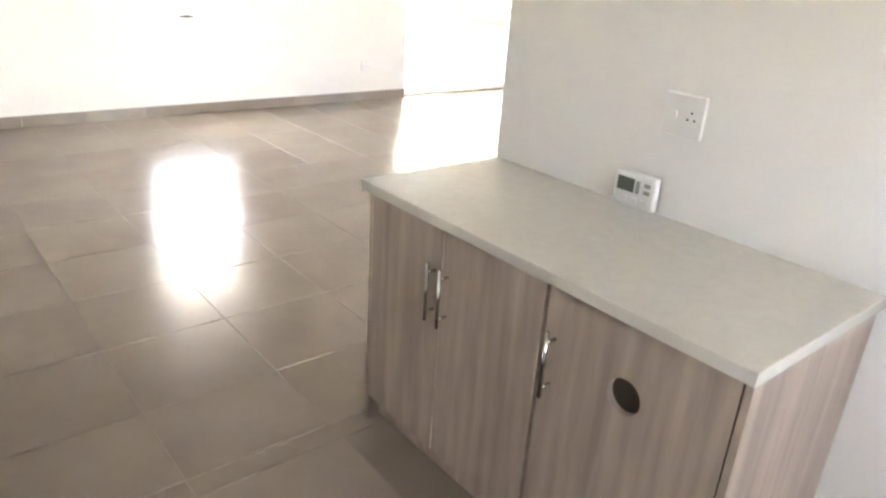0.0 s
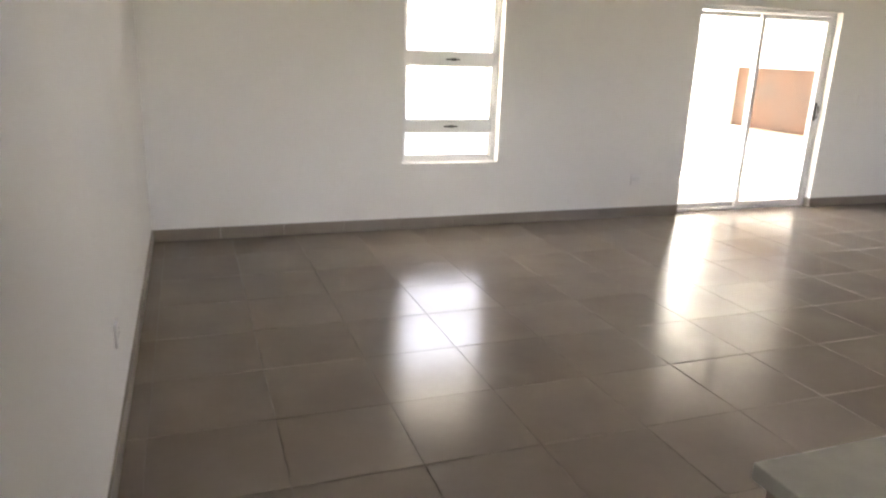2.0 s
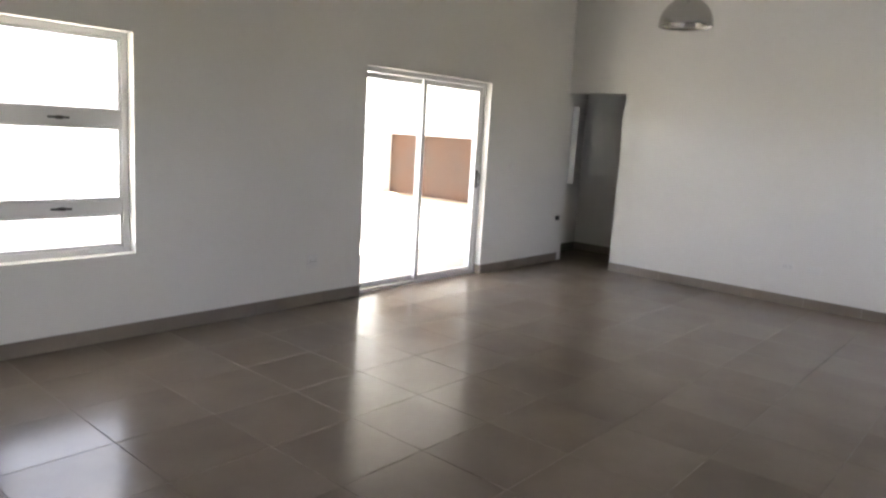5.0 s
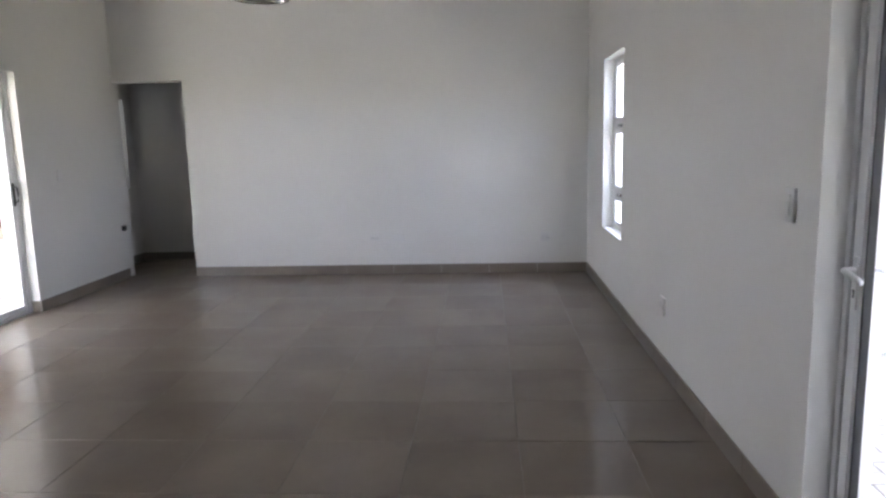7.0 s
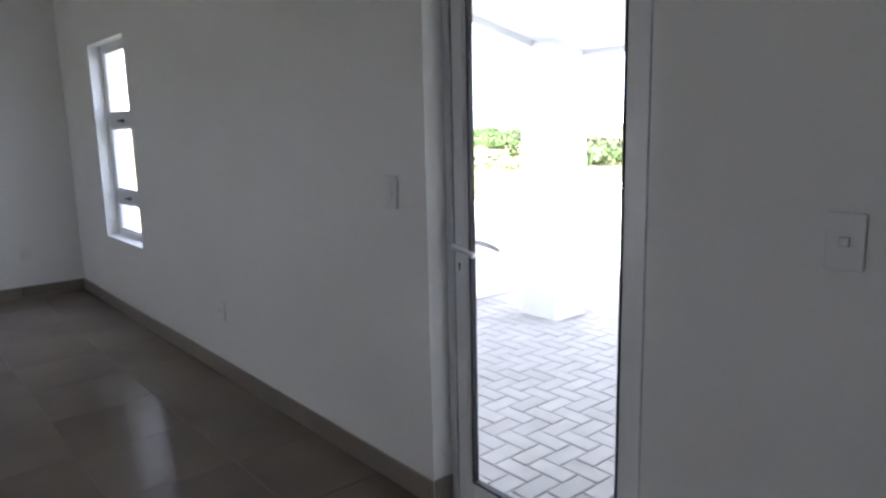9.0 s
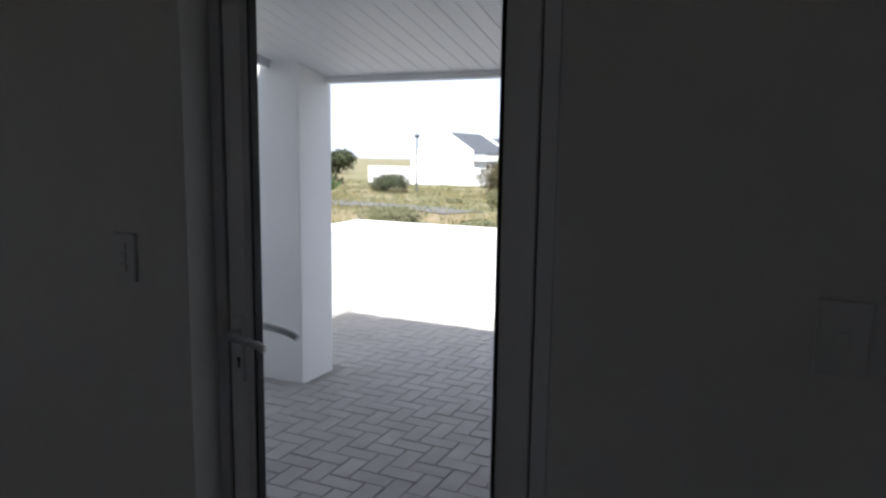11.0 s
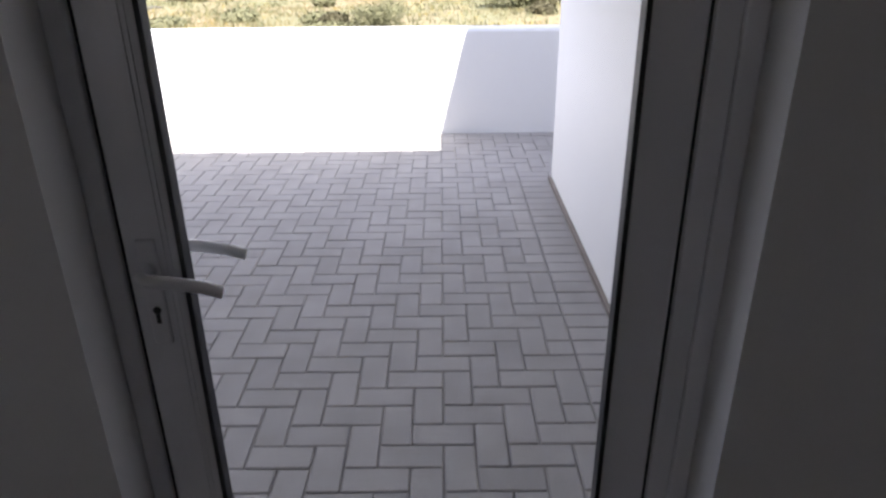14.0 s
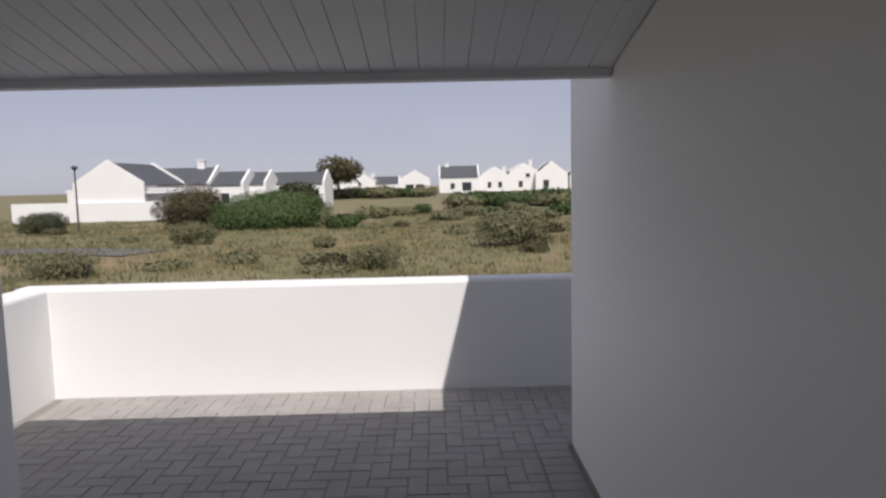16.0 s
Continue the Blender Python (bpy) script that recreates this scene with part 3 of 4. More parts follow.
def kitchen_cabinet():
    root = tagged(new("kitchen_cabinet"), "grey-brown limed oak base cabinet with bar handles", "cabinet")
    boxes("body", M_CAB, root, (CX + 0.022, -0.005, CS + 0.018, CN - 0.018, 0.09, CH))
    for a, b in ((CN - 0.018, CN), (CS, CS + 0.018)):
        boxes("end_panel", M_CAB, root, (CX, -0.004, a, b, 0.0, CH), bevel=0.001)
    boxes("plinth", M_CAB, root, (CX + 0.05, CX + 0.066, CS + 0.018, CN - 0.018, 0.0, 0.088))
    y0, y1, y2 = CN - 0.02, CN - 0.39, CN - 0.80
    for a, b, hy in ((y0, y1 + 0.002, y1 + 0.03), (y1 - 0.002, y2 + 0.006, y1 - 0.03)):
        d = boxes("door", M_CAB, root, (CX, CX + 0.02, b, a, 0.095, CH - 0.008), bevel=0.0015)
        bar_handle(d, CX, hy, 0.575, 0.765)
    # third door with a round cut-out
    ya, yb = y2 - 0.008, CS + 0.022
    bm = bmesh.new()
    hy, hz, r = (ya + yb) / 2, 0.69, 0.046
    z0, z1, n = 0.095, CH - 0.008, 32
    for x in (CX, CX + 0.02):
        circ = [bm.verts.new((x, hy + r * math.cos(k * math.tau / n), hz + r * math.sin(k * math.tau / n))) for k in range(n)]
        rim = []
        for k in range(n):
            c, s = math.cos(k * math.tau / n), math.sin(k * math.tau / n)
            fy = ((ya - hy) if c > 0 else (yb - hy)) / c if abs(c) > 1e-6 else 1e9
            fz = ((z1 - hz) if s > 0 else (z0 - hz)) / s if abs(s) > 1e-6 else 1e9
            f = min(fy, fz)
            rim.append(bm.verts.new((x, hy + f * c, hz + f * s)))
        corners = {}
        for k in range(n):
            j = (k + 1) % n
            a, b = rim[k].co, rim[j].co
            if abs(a.y - b.y) > 1e-5 and abs(a.z - b.z) > 1e-5:
                cy = ya if max(a.y, b.y) > ya - 1e-4 else yb
                cz = z1 if max(a.z, b.z) > z1 - 1e-4 else z0
                cv = bm.verts.new((x, cy, cz))
                bm.faces.new([circ[k], rim[k], cv, rim[j], circ[j]])
            else:
                bm.faces.new([circ[k], rim[k], rim[j], circ[j]])
        if x == CX:
            first = circ
        else:
            for k in range(n):
                bm.faces.new([first[k], first[(k + 1) % n], circ[(k + 1) % n], circ[k]])
    d = part("door", bm, M_CAB, root)
    for side, (p, q) in enumerate(((ya, ya), (yb, yb))):
        # the door's two sides, closed with the same near-black shade colour
        bm2 = bmesh.new()
        box(bm2, CX + 0.0003, CX + 0.0197, p - 0.0004, p + 0.0004, z0, z1)
        part("edge_strip", bm2, M_HOLE_SHADE, d)
    bar_handle(d, CX, ya - 0.035, 0.575, 0.765)
    # thin dark sheet close behind the hole, painted as the shade inside
    boxes("hole_shade_sheet", M_HOLE_SHADE, root, (CX + 0.0205, CX + 0.0218, hy - 0.06, hy + 0.06, hz - 0.06, hz + 0.06), label="dark sheet painted as the shade inside the round hole")


kitchen_cabinet()
bm = bmesh.new()
box(bm, CX - 0.03, -0.002, CS - 0.012, CN + 0.012, CH + 0.001, CH + 0.036, 0.003)
tagged(part("worktop", bm, M_TOP), "cream quartz worktop on the kitchen cabinet", "worktop")


def thermostat(x, y, z):
    root = empty("alarm_panel", x, y, z, "small white control panel with a grey display", "control panel")
    bm = bmesh.new()
    box(bm, -0.028, 0, -0.075, 0.075, 0, 0.105, 0.008, 3)
    part("body", bm, M_PLASTIC, root)
    boxes("display", M_LCD, root, (-0.0295, -0.0275, 0.0, 0.062, 0.045, 0.088), label="grey-green display")
    boxes("label_plate", M_GREY, root, (-0.0295, -0.0275, -0.02, -0.006, 0.045, 0.085))
    for i in range(3):
        boxes("button", M_PLASTIC, root, (-0.032, -0.0275, -0.05 + 0.035 * i, -0.03 + 0.035 * i, 0.014, 0.032), bevel=0.002)
    for i in range(2):
        boxes("print_mark", M_GREY, root, (-0.0295, -0.0275, -0.058, -0.036, 0.05 + 0.022 * i, 0.062 + 0.022 * i))


thermostat(-0.003, -0.64, CH + 0.038)

# small dark catch at the foot of the passage corner
bm = bmesh.new()
box(bm, 6.655, 6.725, YN - 0.022, YN, 0.53, 0.585, 0.005)
tagged(part("door_catch", bm, M_BLACK), "small black door catch on the wall corner", "door catch")

# ---- patio in front of the house ----
PZ = -0.028
PX0, PX1, PY = KE, 3.92, -4.735
RY = -2.65          # south edge of the patio roof


def patio_column():
    bm = bmesh.new()
    box(bm, 2.978, 3.325, -2.715, -2.355, PZ - 0.02, 2.07, 0.012)
    tagged(part("patio_column", bm, M_EXT), "square white plastered column on the patio", "column", kind="structure")


patio_column()
bm = bmesh.new()
box(bm, -1.9, 4.17, PY - 0.2, PY, -0.4, 0.79, 0.03, 3)
tagged(part("garden_wall_south", bm, M_EXT), "low white plastered wall round the patio", "wall", "low patio walls", "structure")
bm = bmesh.new()
box(bm, PX1, 4.168, PY - 0.03, -0.9, -0.4, 0.785, 0.03, 3)
tagged(part("garden_wall_east", bm, M_EXT), "low white plastered wall round the patio", "wall", "low patio walls", "structure")
# roof: boarded soffit that slopes down to a thin fascia
patio_roof = empty("patio_roof", 1.7, -1.5, 2.1, "white sloping patio roof with a boarded soffit and thin fascia", "roof", kind="structure")
_inv = Matrix.Translation(-patio_roof.location)
_slope = Matrix(((1, 0, 0, 0), (0, 1, 0, 0), (0, 0.22, 1, 0.025 - 0.22 * RY), (0, 0, 0, 1)))


def roof_part(name, bm, mat):
    ob = part(name, bm, mat, patio_roof)
    ob.data.transform(_inv @ _slope)


bm = bmesh.new()
box(bm, PX0 + 0.002, 3.20, RY, -T - 0.002, 1.96, 2.05)
roof_part("roof_slab", bm, M_EXT)
bm = bmesh.new()
box(bm, PX0 + 0.002, 3.23, RY - 0.035, RY - 0.001, 1.905, 2.06, 0.005)
roof_part("fascia", bm, M_EXT)
bm = bmesh.new()
box(bm, 3.201, 3.23, RY, -T - 0.002, 1.905, 2.06, 0.005)
roof_part("fascia", bm, M_EXT)
x = PX0 + 0.006
while x < 3.10:
    bm = bmesh.new()
    box(bm, x, x + 0.0985, RY + 0.002, -T - 0.004, 1.938, 1.957, 0.0025, 1)
    roof_part("soffit_board", bm, M_BOARD)
    x += 0.10
# main roof over the kitchen wing, whose eave shades the paving
tagged(boxes("main_roof", M_EXT, None, (XW - T - 0.02, KE + 0.01, YK - 0.02, -T - 0.002, KCEIL + 0.152, KCEIL + 0.19)), "flat white parapet of the kitchen wing", "roof", kind="structure")

# ---- courtyard behind the house ----
tagged(boxes("courtyard_floor", M_CONC, None, (-4.0, 6.9, YN + T, 9.2, -0.16, -0.04)), "pale concrete courtyard floor", "floor", kind="structure")
tagged(boxes("courtyard_wall_north", M_EXT, None, (-4.0, 6.9, 9.2, 9.4, -0.2, 2.1)), "white plastered courtyard wall", "wall", kind="structure")
tagged(boxes("courtyard_wall_east", M_EXT, None, (6.7, 6.9, 5.74, 9.2, -0.2, 2.6)), "white plastered courtyard wall", "wall", kind="structure")
# run on past the courtyard's east wall to block sun at the passage window
tagged(boxes("veranda_roof", M_EXT, None, (-2.4, 8.3, YN + T + 0.003, 7.2, 2.45, 2.62)), "white slab roof over the back step", "roof", kind="structure")

# added sun block: this slab only darkens the fireplace and courtyard floor
tagged(boxes("braai_shade_slab", M_EXT, None, (2.5, 6.69, 7.203, 8.7, 2.51, 2.62)), "white slab added to keep the sun off the fireplace", "roof", kind="structure")
# added light block outside the passage window, so the passage stays dark
tagged(boxes("passage_shade_wall", M_EXT, None, (6.91, 9.0, 6.3, 6.5, -0.5, 2.44)), "white wall added to dim the light at the passage window", "wall", kind="structure")


def fireplace():
    """Built-in braai: a white block with a brick-lined mouth over a stone shelf."""
    root = tagged(new("fireplace"), "white built-in outdoor fireplace with a rust-brown brick mouth", "fireplace")
    bm = bmesh.new()
    x0, x1, y0, y1 = 5.94, 6.69, 5.75, 7.95
    a, b, c, d = 5.98, 7.62, 0.66, 1.50
    for dims in ((x0, x1, y0, a, -0.04, 2.5), (x0, x1, b, y1, -0.04, 2.5), (x0, x1, a, b, d, 2.5), (x0, x1, a, b, -0.04, 0.52)):
        box(bm, *dims)
    part("body", bm, M_EXT, root)
    boxes("shelf", M_EXT, root, (x0 - 0.12, x0 - 0.002, a - 0.1, b + 0.1, 0.46, 0.56), bevel=0.01, label="white projecting ledge")
    boxes("hearth", M_TAN, root, (x0 - 0.02, x1 - 0.12, a + 0.002, b - 0.002, 0.522, 0.66), bevel=0.006, label="tan stone hearth")
    boxes("lining", M_RUST, root, (x0 + 0.16, x0 + 0.22, a + 0.003, b - 0.003, 0.662, d - 0.003), label="rust-brown soot-marked back of the mouth")


fireplace()

# ---- land outside ----


def land(x, y):
    """Height of the ground: level round the house, then falling gently away to the south."""
    d = max(0.0, -5.2 - y)
    fall = -0.45 - 1.65 * min(1.0, d / 55.0) if d > 0 else -0.45
    near = max(0.0, min(1.0, (math.hypot(max(0, -6 - x, x - 10), max(0, y - 12)) / 10)))
    bump = 0.22 * noise.noise((x * 0.07, y * 0.07, 0.3)) + 0.08 * noise.noise((x * 0.3, y * 0.3, 1.7))
    fall -= 0.009 * max(0.0, d - 215)
    rise = max(0.0, min(1.0, (x - 48) / 90)) * max(0.0, min(1.0, (y + 140) / 70))
    fall += 4.5 * rise * rise * (3 - 2 * rise)
    return fall + bump * min(1.0, d / 8.0 + near * 0.5)


def ground():
    def ticks(a, b, far):
        v = [a + (b - a) * i / 110 for i in range(111)]
        step, lo, hi = (b - a) / 110, [], []
        p = q = 0.0
        while p < far:
            step *= 1.35
            p += step
            lo.append(a - p)
            hi.append(b + p)
        return lo[::-1] + v + hi
    xs, ys = ticks(-45, 75, 2500), ticks(-110, 14, 2500)
    verts = [(x, y, land(x, y)) for y in ys for x in xs]
    w = len(xs)
    faces = [(j * w + i, j * w + i + 1, (j + 1) * w + i + 1, (j + 1) * w + i) for j in range(len(ys) - 1) for i in range(w - 1)]
    me = bpy.data.meshes.new("ground")
    me.from_pydata(verts, [], faces)
    me.materials.append(M_FIELD)
    for p in me.polygons:
        p.use_smooth = True
    tagged(new("ground", me), "scrubby dry field with low grass and sandy patches", "ground", kind="structure")


ground()


def tufts(name, mat, count, seed, region, height, width, label, clump=1.0):
    """Many thin blades standing on the land, thinning out with distance."""
    rng = np.random.default_rng(seed)
    verts, faces = [], []
    x0, x1, d0, d1 = region
    for _ in range(count):
        d = d0 + (d1 - d0) * rng.random() ** 1.7
        x = x0 + (x1 - x0) * rng.random()
        x = 1.0 + (x - 1.0) * (0.25 + 0.75 * d / d1)
        y = -5.0 - d
        if noise.noise((x * 0.16 * clump, y * 0.16 * clump, seed)) < rng.uniform(-0.5, 0.35):
            continue
        z = land(x, y) - 0.03
        grow = 0.6 + d / 26
        for _ in range(5):
            a, h, wd = rng.uniform(0, math.tau), height * rng.uniform(0.4, 1.2), width * grow * rng.uniform(0.6, 1.3)
            ox, oy = rng.normal(0, 0.10 * grow, 2)
            c, s, lean = math.cos(a) * wd, math.sin(a) * wd, rng.normal(0, 0.3 * h, 2)
            i = len(verts)
            verts += [(x + ox - c, y + oy - s, z), (x + ox + c, y + oy + s, z), (x + ox + lean[0], y + oy + lean[1], z + h)]
            faces.append((i, i + 1, i + 2))
    me = bpy.data.meshes.new(name)
    me.from_pydata(verts, [], faces)
    me.materials.append(mat)
    tagged(new(name, me), label, "grass", kind="stuff")


tufts("grass", M_GRASS, 34000, 3, (-32, 62, 0.4, 75), 0.17, 0.012, "dry olive and straw-coloured field grass")
tufts("low_scrub", M_LEAF_GREY, 12000, 8, (-32, 62, 2, 75), 0.22, 0.03, "grey-green low scrub in the field", 1.8)
tufts("wild_flowers", M_FLOWER, 3600, 14, (-32, 40, 1.0, 55), 0.15, 0.012, "patches of yellow wild flowers", 2.2)


def crown_mesh(w, d, h, n, leaf, seed, lumps=7, flat=0.25):
    """Leaves scattered through a few overlapping lumps, denser towards the outside."""
    rng = np.random.default_rng(seed)
    cs = [(rng.uniform(-0.26, 0.26) * w, rng.uniform(-0.26, 0.26) * d, h * rng.uniform(0.3, 0.62), rng.uniform(0.26, 0.42)) for _ in range(lumps)]
    cs += [(0, 0, h * 0.42, 0.5)] * (1 if lumps else 3)
    verts, faces = [], []
    while len(faces) < n:
        cx, cy, cz, r = cs[rng.integers(len(cs))]
        v = rng.normal(0, 1, 3)
        v /= np.linalg.norm(v) + 1e-9
        k = r * rng.uniform(0.72, 1.06)
        p = np.array([cx + v[0] * k * w, cy + v[1] * k * d, cz + v[2] * k * h * 1.05])
        if p[2] < -flat * h * 0.1:
            continue
        u = rng.normal(0, 1, 3)
        u /= np.linalg.norm(u)
        t = np.cross(u, v)
        t /= np.linalg.norm(t) + 1e-9
        s = leaf * rng.uniform(0.6, 1.4)
        i = len(verts)
        verts += [tuple(p - u * s), tuple(p + t * s * 0.55), tuple(p + u * s), tuple(p - t * s * 0.55)]
        faces.append((i, i + 1, i + 2, i + 3))
    return verts, faces


def plant(name, x, y, w, h, mat, label, category, seed, n=2600, leaf=0.13, trunk=0.0, depth=None, lumps=7):
    z = land(x, y) - 0.08
    root = empty(name, x, y, z, label, category)
    v, f = crown_mesh(w, depth or w, h - trunk, n, leaf, seed, lumps)
    me = bpy.data.meshes.new("crown")
    me.from_pydata(v, [], f)
    me.materials.append(mat)
    c = new("crown", me)
    c.parent = root
    c.location = (0, 0, trunk)
    bm = bmesh.new()
    rng = random.Random(seed)
    top = trunk + (h - trunk) * 0.3
    r = max(0.03, 0.035 * h)
    rod(bm, (0, 0, -0.1), (0.04 * h, 0.02 * h, top), r, r * 0.6, 8)
    for _ in range(5):
        a = rng.uniform(0, math.tau)
        rod(bm, (0.03 * h, 0.015 * h, top * 0.85), (0.33 * w * math.cos(a), 0.33 * w * math.sin(a), trunk + (h - trunk) * rng.uniform(0.45, 0.7)), r * 0.5, r * 0.15, 6)
    part("trunk", bm, M_BARK, root)
    return root


EX, EYY = 1.08, 0.32


def spot(px, d):
    """Place d metres south of the door, turned aside by the slope px."""
    return EX + px * d, EYY - d


def bush(sx, d, w, h, mat, label, seed, n=2600, leaf=0.13, name="bush", lumps=7):
    x, y = spot(sx, d)
    return plant(name, x, y, w, h, mat, label, "bush", seed, n, leaf, lumps=lumps)


bush(0.232, 53, 9.0, 3.15, M_LEAF_BUSH, "broad rounded bright-green bush in the field", 1, 34000, 0.08, lumps=2)
bush(0.345, 56, 5.6, 3.7, M_LEAF_BROWN, "dark olive-brown bush beside the green one", 2, 16000, 0.08)
bush(0.56, 48, 2.9, 1.7, M_LEAF_DARK, "small dark bush near the white wall", 3, 5000, 0.08)
bush(-0.117, 27, 3.0, 1.6, M_LEAF_GREY, "grey-green wispy bush in dry grass", 4, 8000, 0.05)
bush(0.345, 33, 2.1, 1.25, M_LEAF_GREY, "grey-green bush in dry grass", 5, 5500, 0.05)
bush(0.088, 20, 1.3, 0.95, M_LEAF_GREY, "thin grey-green bush in dry grass", 6, 4500, 0.032)
bush(0.54, 18, 1.7, 0.85, M_LEAF_GREY, "low grey-green bush in dry grass", 7, 4500, 0.032)
bush(0.135, 45, 2.0, 1.1, M_LEAF, "small green bush in the field", 8, 1400)
bush(0.16, 30, 0.9, 0.6, M_LEAF_GREY, "low grey-green bush in dry grass", 9, 700, 0.07)
for i in range(9):
    bush(-0.04 - 0.022 * i, 84 + 3 * (i % 3), 5.0 + (i % 3), 1.9 + 0.3 * (i % 2), M_LEAF if i % 2 else M_LEAF_GREY, "green bush in the row before the houses", 20 + i, 1300, 0.24)
for i in range(10):
    bush(0.12 - 0.034 * i, 60 + 5 * (i % 4), 2.6 + 0.5 * (i % 3), 1.0 + 0.2 * (i % 2), M_LEAF_GREY if i % 3 else M_LEAF, "low scattered field bush", 40 + i, 700, 0.16)
for i in range(12):
    d = 55 + 9 * (i % 5)
    bush(0.72 + 0.11 * i, d, 5.5, 1.8, M_LEAF if i % 2 else M_LEAF_DARK, "green bush on the rise beyond the road", 60 + i, 1200, 0.25)
brng = random.Random(77)
for i in range(20):
    d = brng.uniform(17, 52)
    bush(brng.uniform(-0.2, 0.56), d, brng.uniform(0.7, 1.8), brng.uniform(0.3, 0.55), M_LEAF_GREY if i % 3 else M_LEAF_BROWN,
         "low grey-green scrub clump in dry grass", 120 + i, 1500, 0.045 + d * 0.001)
for i in range(34):
    d = brng.uniform(30, 95)
    bush(brng.uniform(0.75, 2.1), d, brng.uniform(3.5, 8), brng.uniform(0.9, 1.9), (M_LEAF_BUSH, M_LEAF_GREY, M_LEAF)[i % 3],
         "green scrub bush on the slope beyond the road", 160 + i, 1000, 0.22)
for i in range(9):
    bush(0.015 + 0.02 * i, 140 + 4 * (i % 3), brng.uniform(4.5, 7), brng.uniform(1.8, 2.7), (M_LEAF_GREY, M_LEAF, M_LEAF_BROWN)[i % 3],
         "green bush in the hedge line before the far houses", 210 + i, 900, 0.3)
x, y = spot(0.192, 70)
plant("small_tree", x, y, 4.4, 3.9, M_LEAF_DARK, "small dark-leaved tree with a leaning trunk", "tree", 11, 2600, 0.18, 1.1)
x, y = spot(0.134, 138)
plant("tall_tree", x, y, 8.2, 8.6, M_LEAF_BROWN, "tall brown-green gum tree above the roofs", "tree", 12, 3600, 0.3, 3.2)
x, y = spot(0.66, 95)
plant("small_tree", x, y, 5.5, 4.2, M_LEAF_DARK, "dark tree beside the white wall's end", "tree", 13, 2600, 0.25, 0.3)


def street_lamp(sx, d):
    x, y = spot(sx, d)
    root = empty("street_lamp", x, y, land(x, y), "dark slim street lamp in the field", "street lamp")
    bm = bmesh.new()
    rod(bm, (0, 0, -0.2), (0, 0, 4.3), 0.07, 0.05)
    part("pole", bm, M_POLE, root)
    bm = bmesh.new()
    lathe(bm, [(0.001, 4.62), (0.10, 4.58), (0.27, 4.46), (0.16, 4.40), (0.11, 4.30), (0.001, 4.28)], n=16)
    part("lantern", bm, M_POLE, root)


street_lamp(0.508, 48)


def road_sign(x, y, h):
    root = empty("road_sign", x, y, land(x, y), "round red road sign with a white bar on a grey pole", "road sign")
    root.rotation_euler = (0, 0, math.atan2(1.2 - y, -0.7 - x) + math.pi / 2)
    bm = bmesh.new()
    rod(bm, (0, 0, -0.2), (0, 0, h + 0.3), 0.035)
    part("pole", bm, M_POLE, root)
    bm = bmesh.new()
    rod(bm, (0, -0.045, h), (0, -0.065, h), 0.4, n=32)
    face = part("sign_face", bm, M_SIGN_RED, root, "red disc")
    boxes("bar", M_PLASTIC, face, (-0.32, 0.32, -0.072, -0.066, h - 0.1, h + 0.1), label="white bar")


road_sign(17.9, -10.3, 2.15)
plant("bush", 12.2, -7.1, 1.8, 1.45, M_LEAF, "bright green shrub beyond the patio wall", "bush", 91, 2400, 0.06)


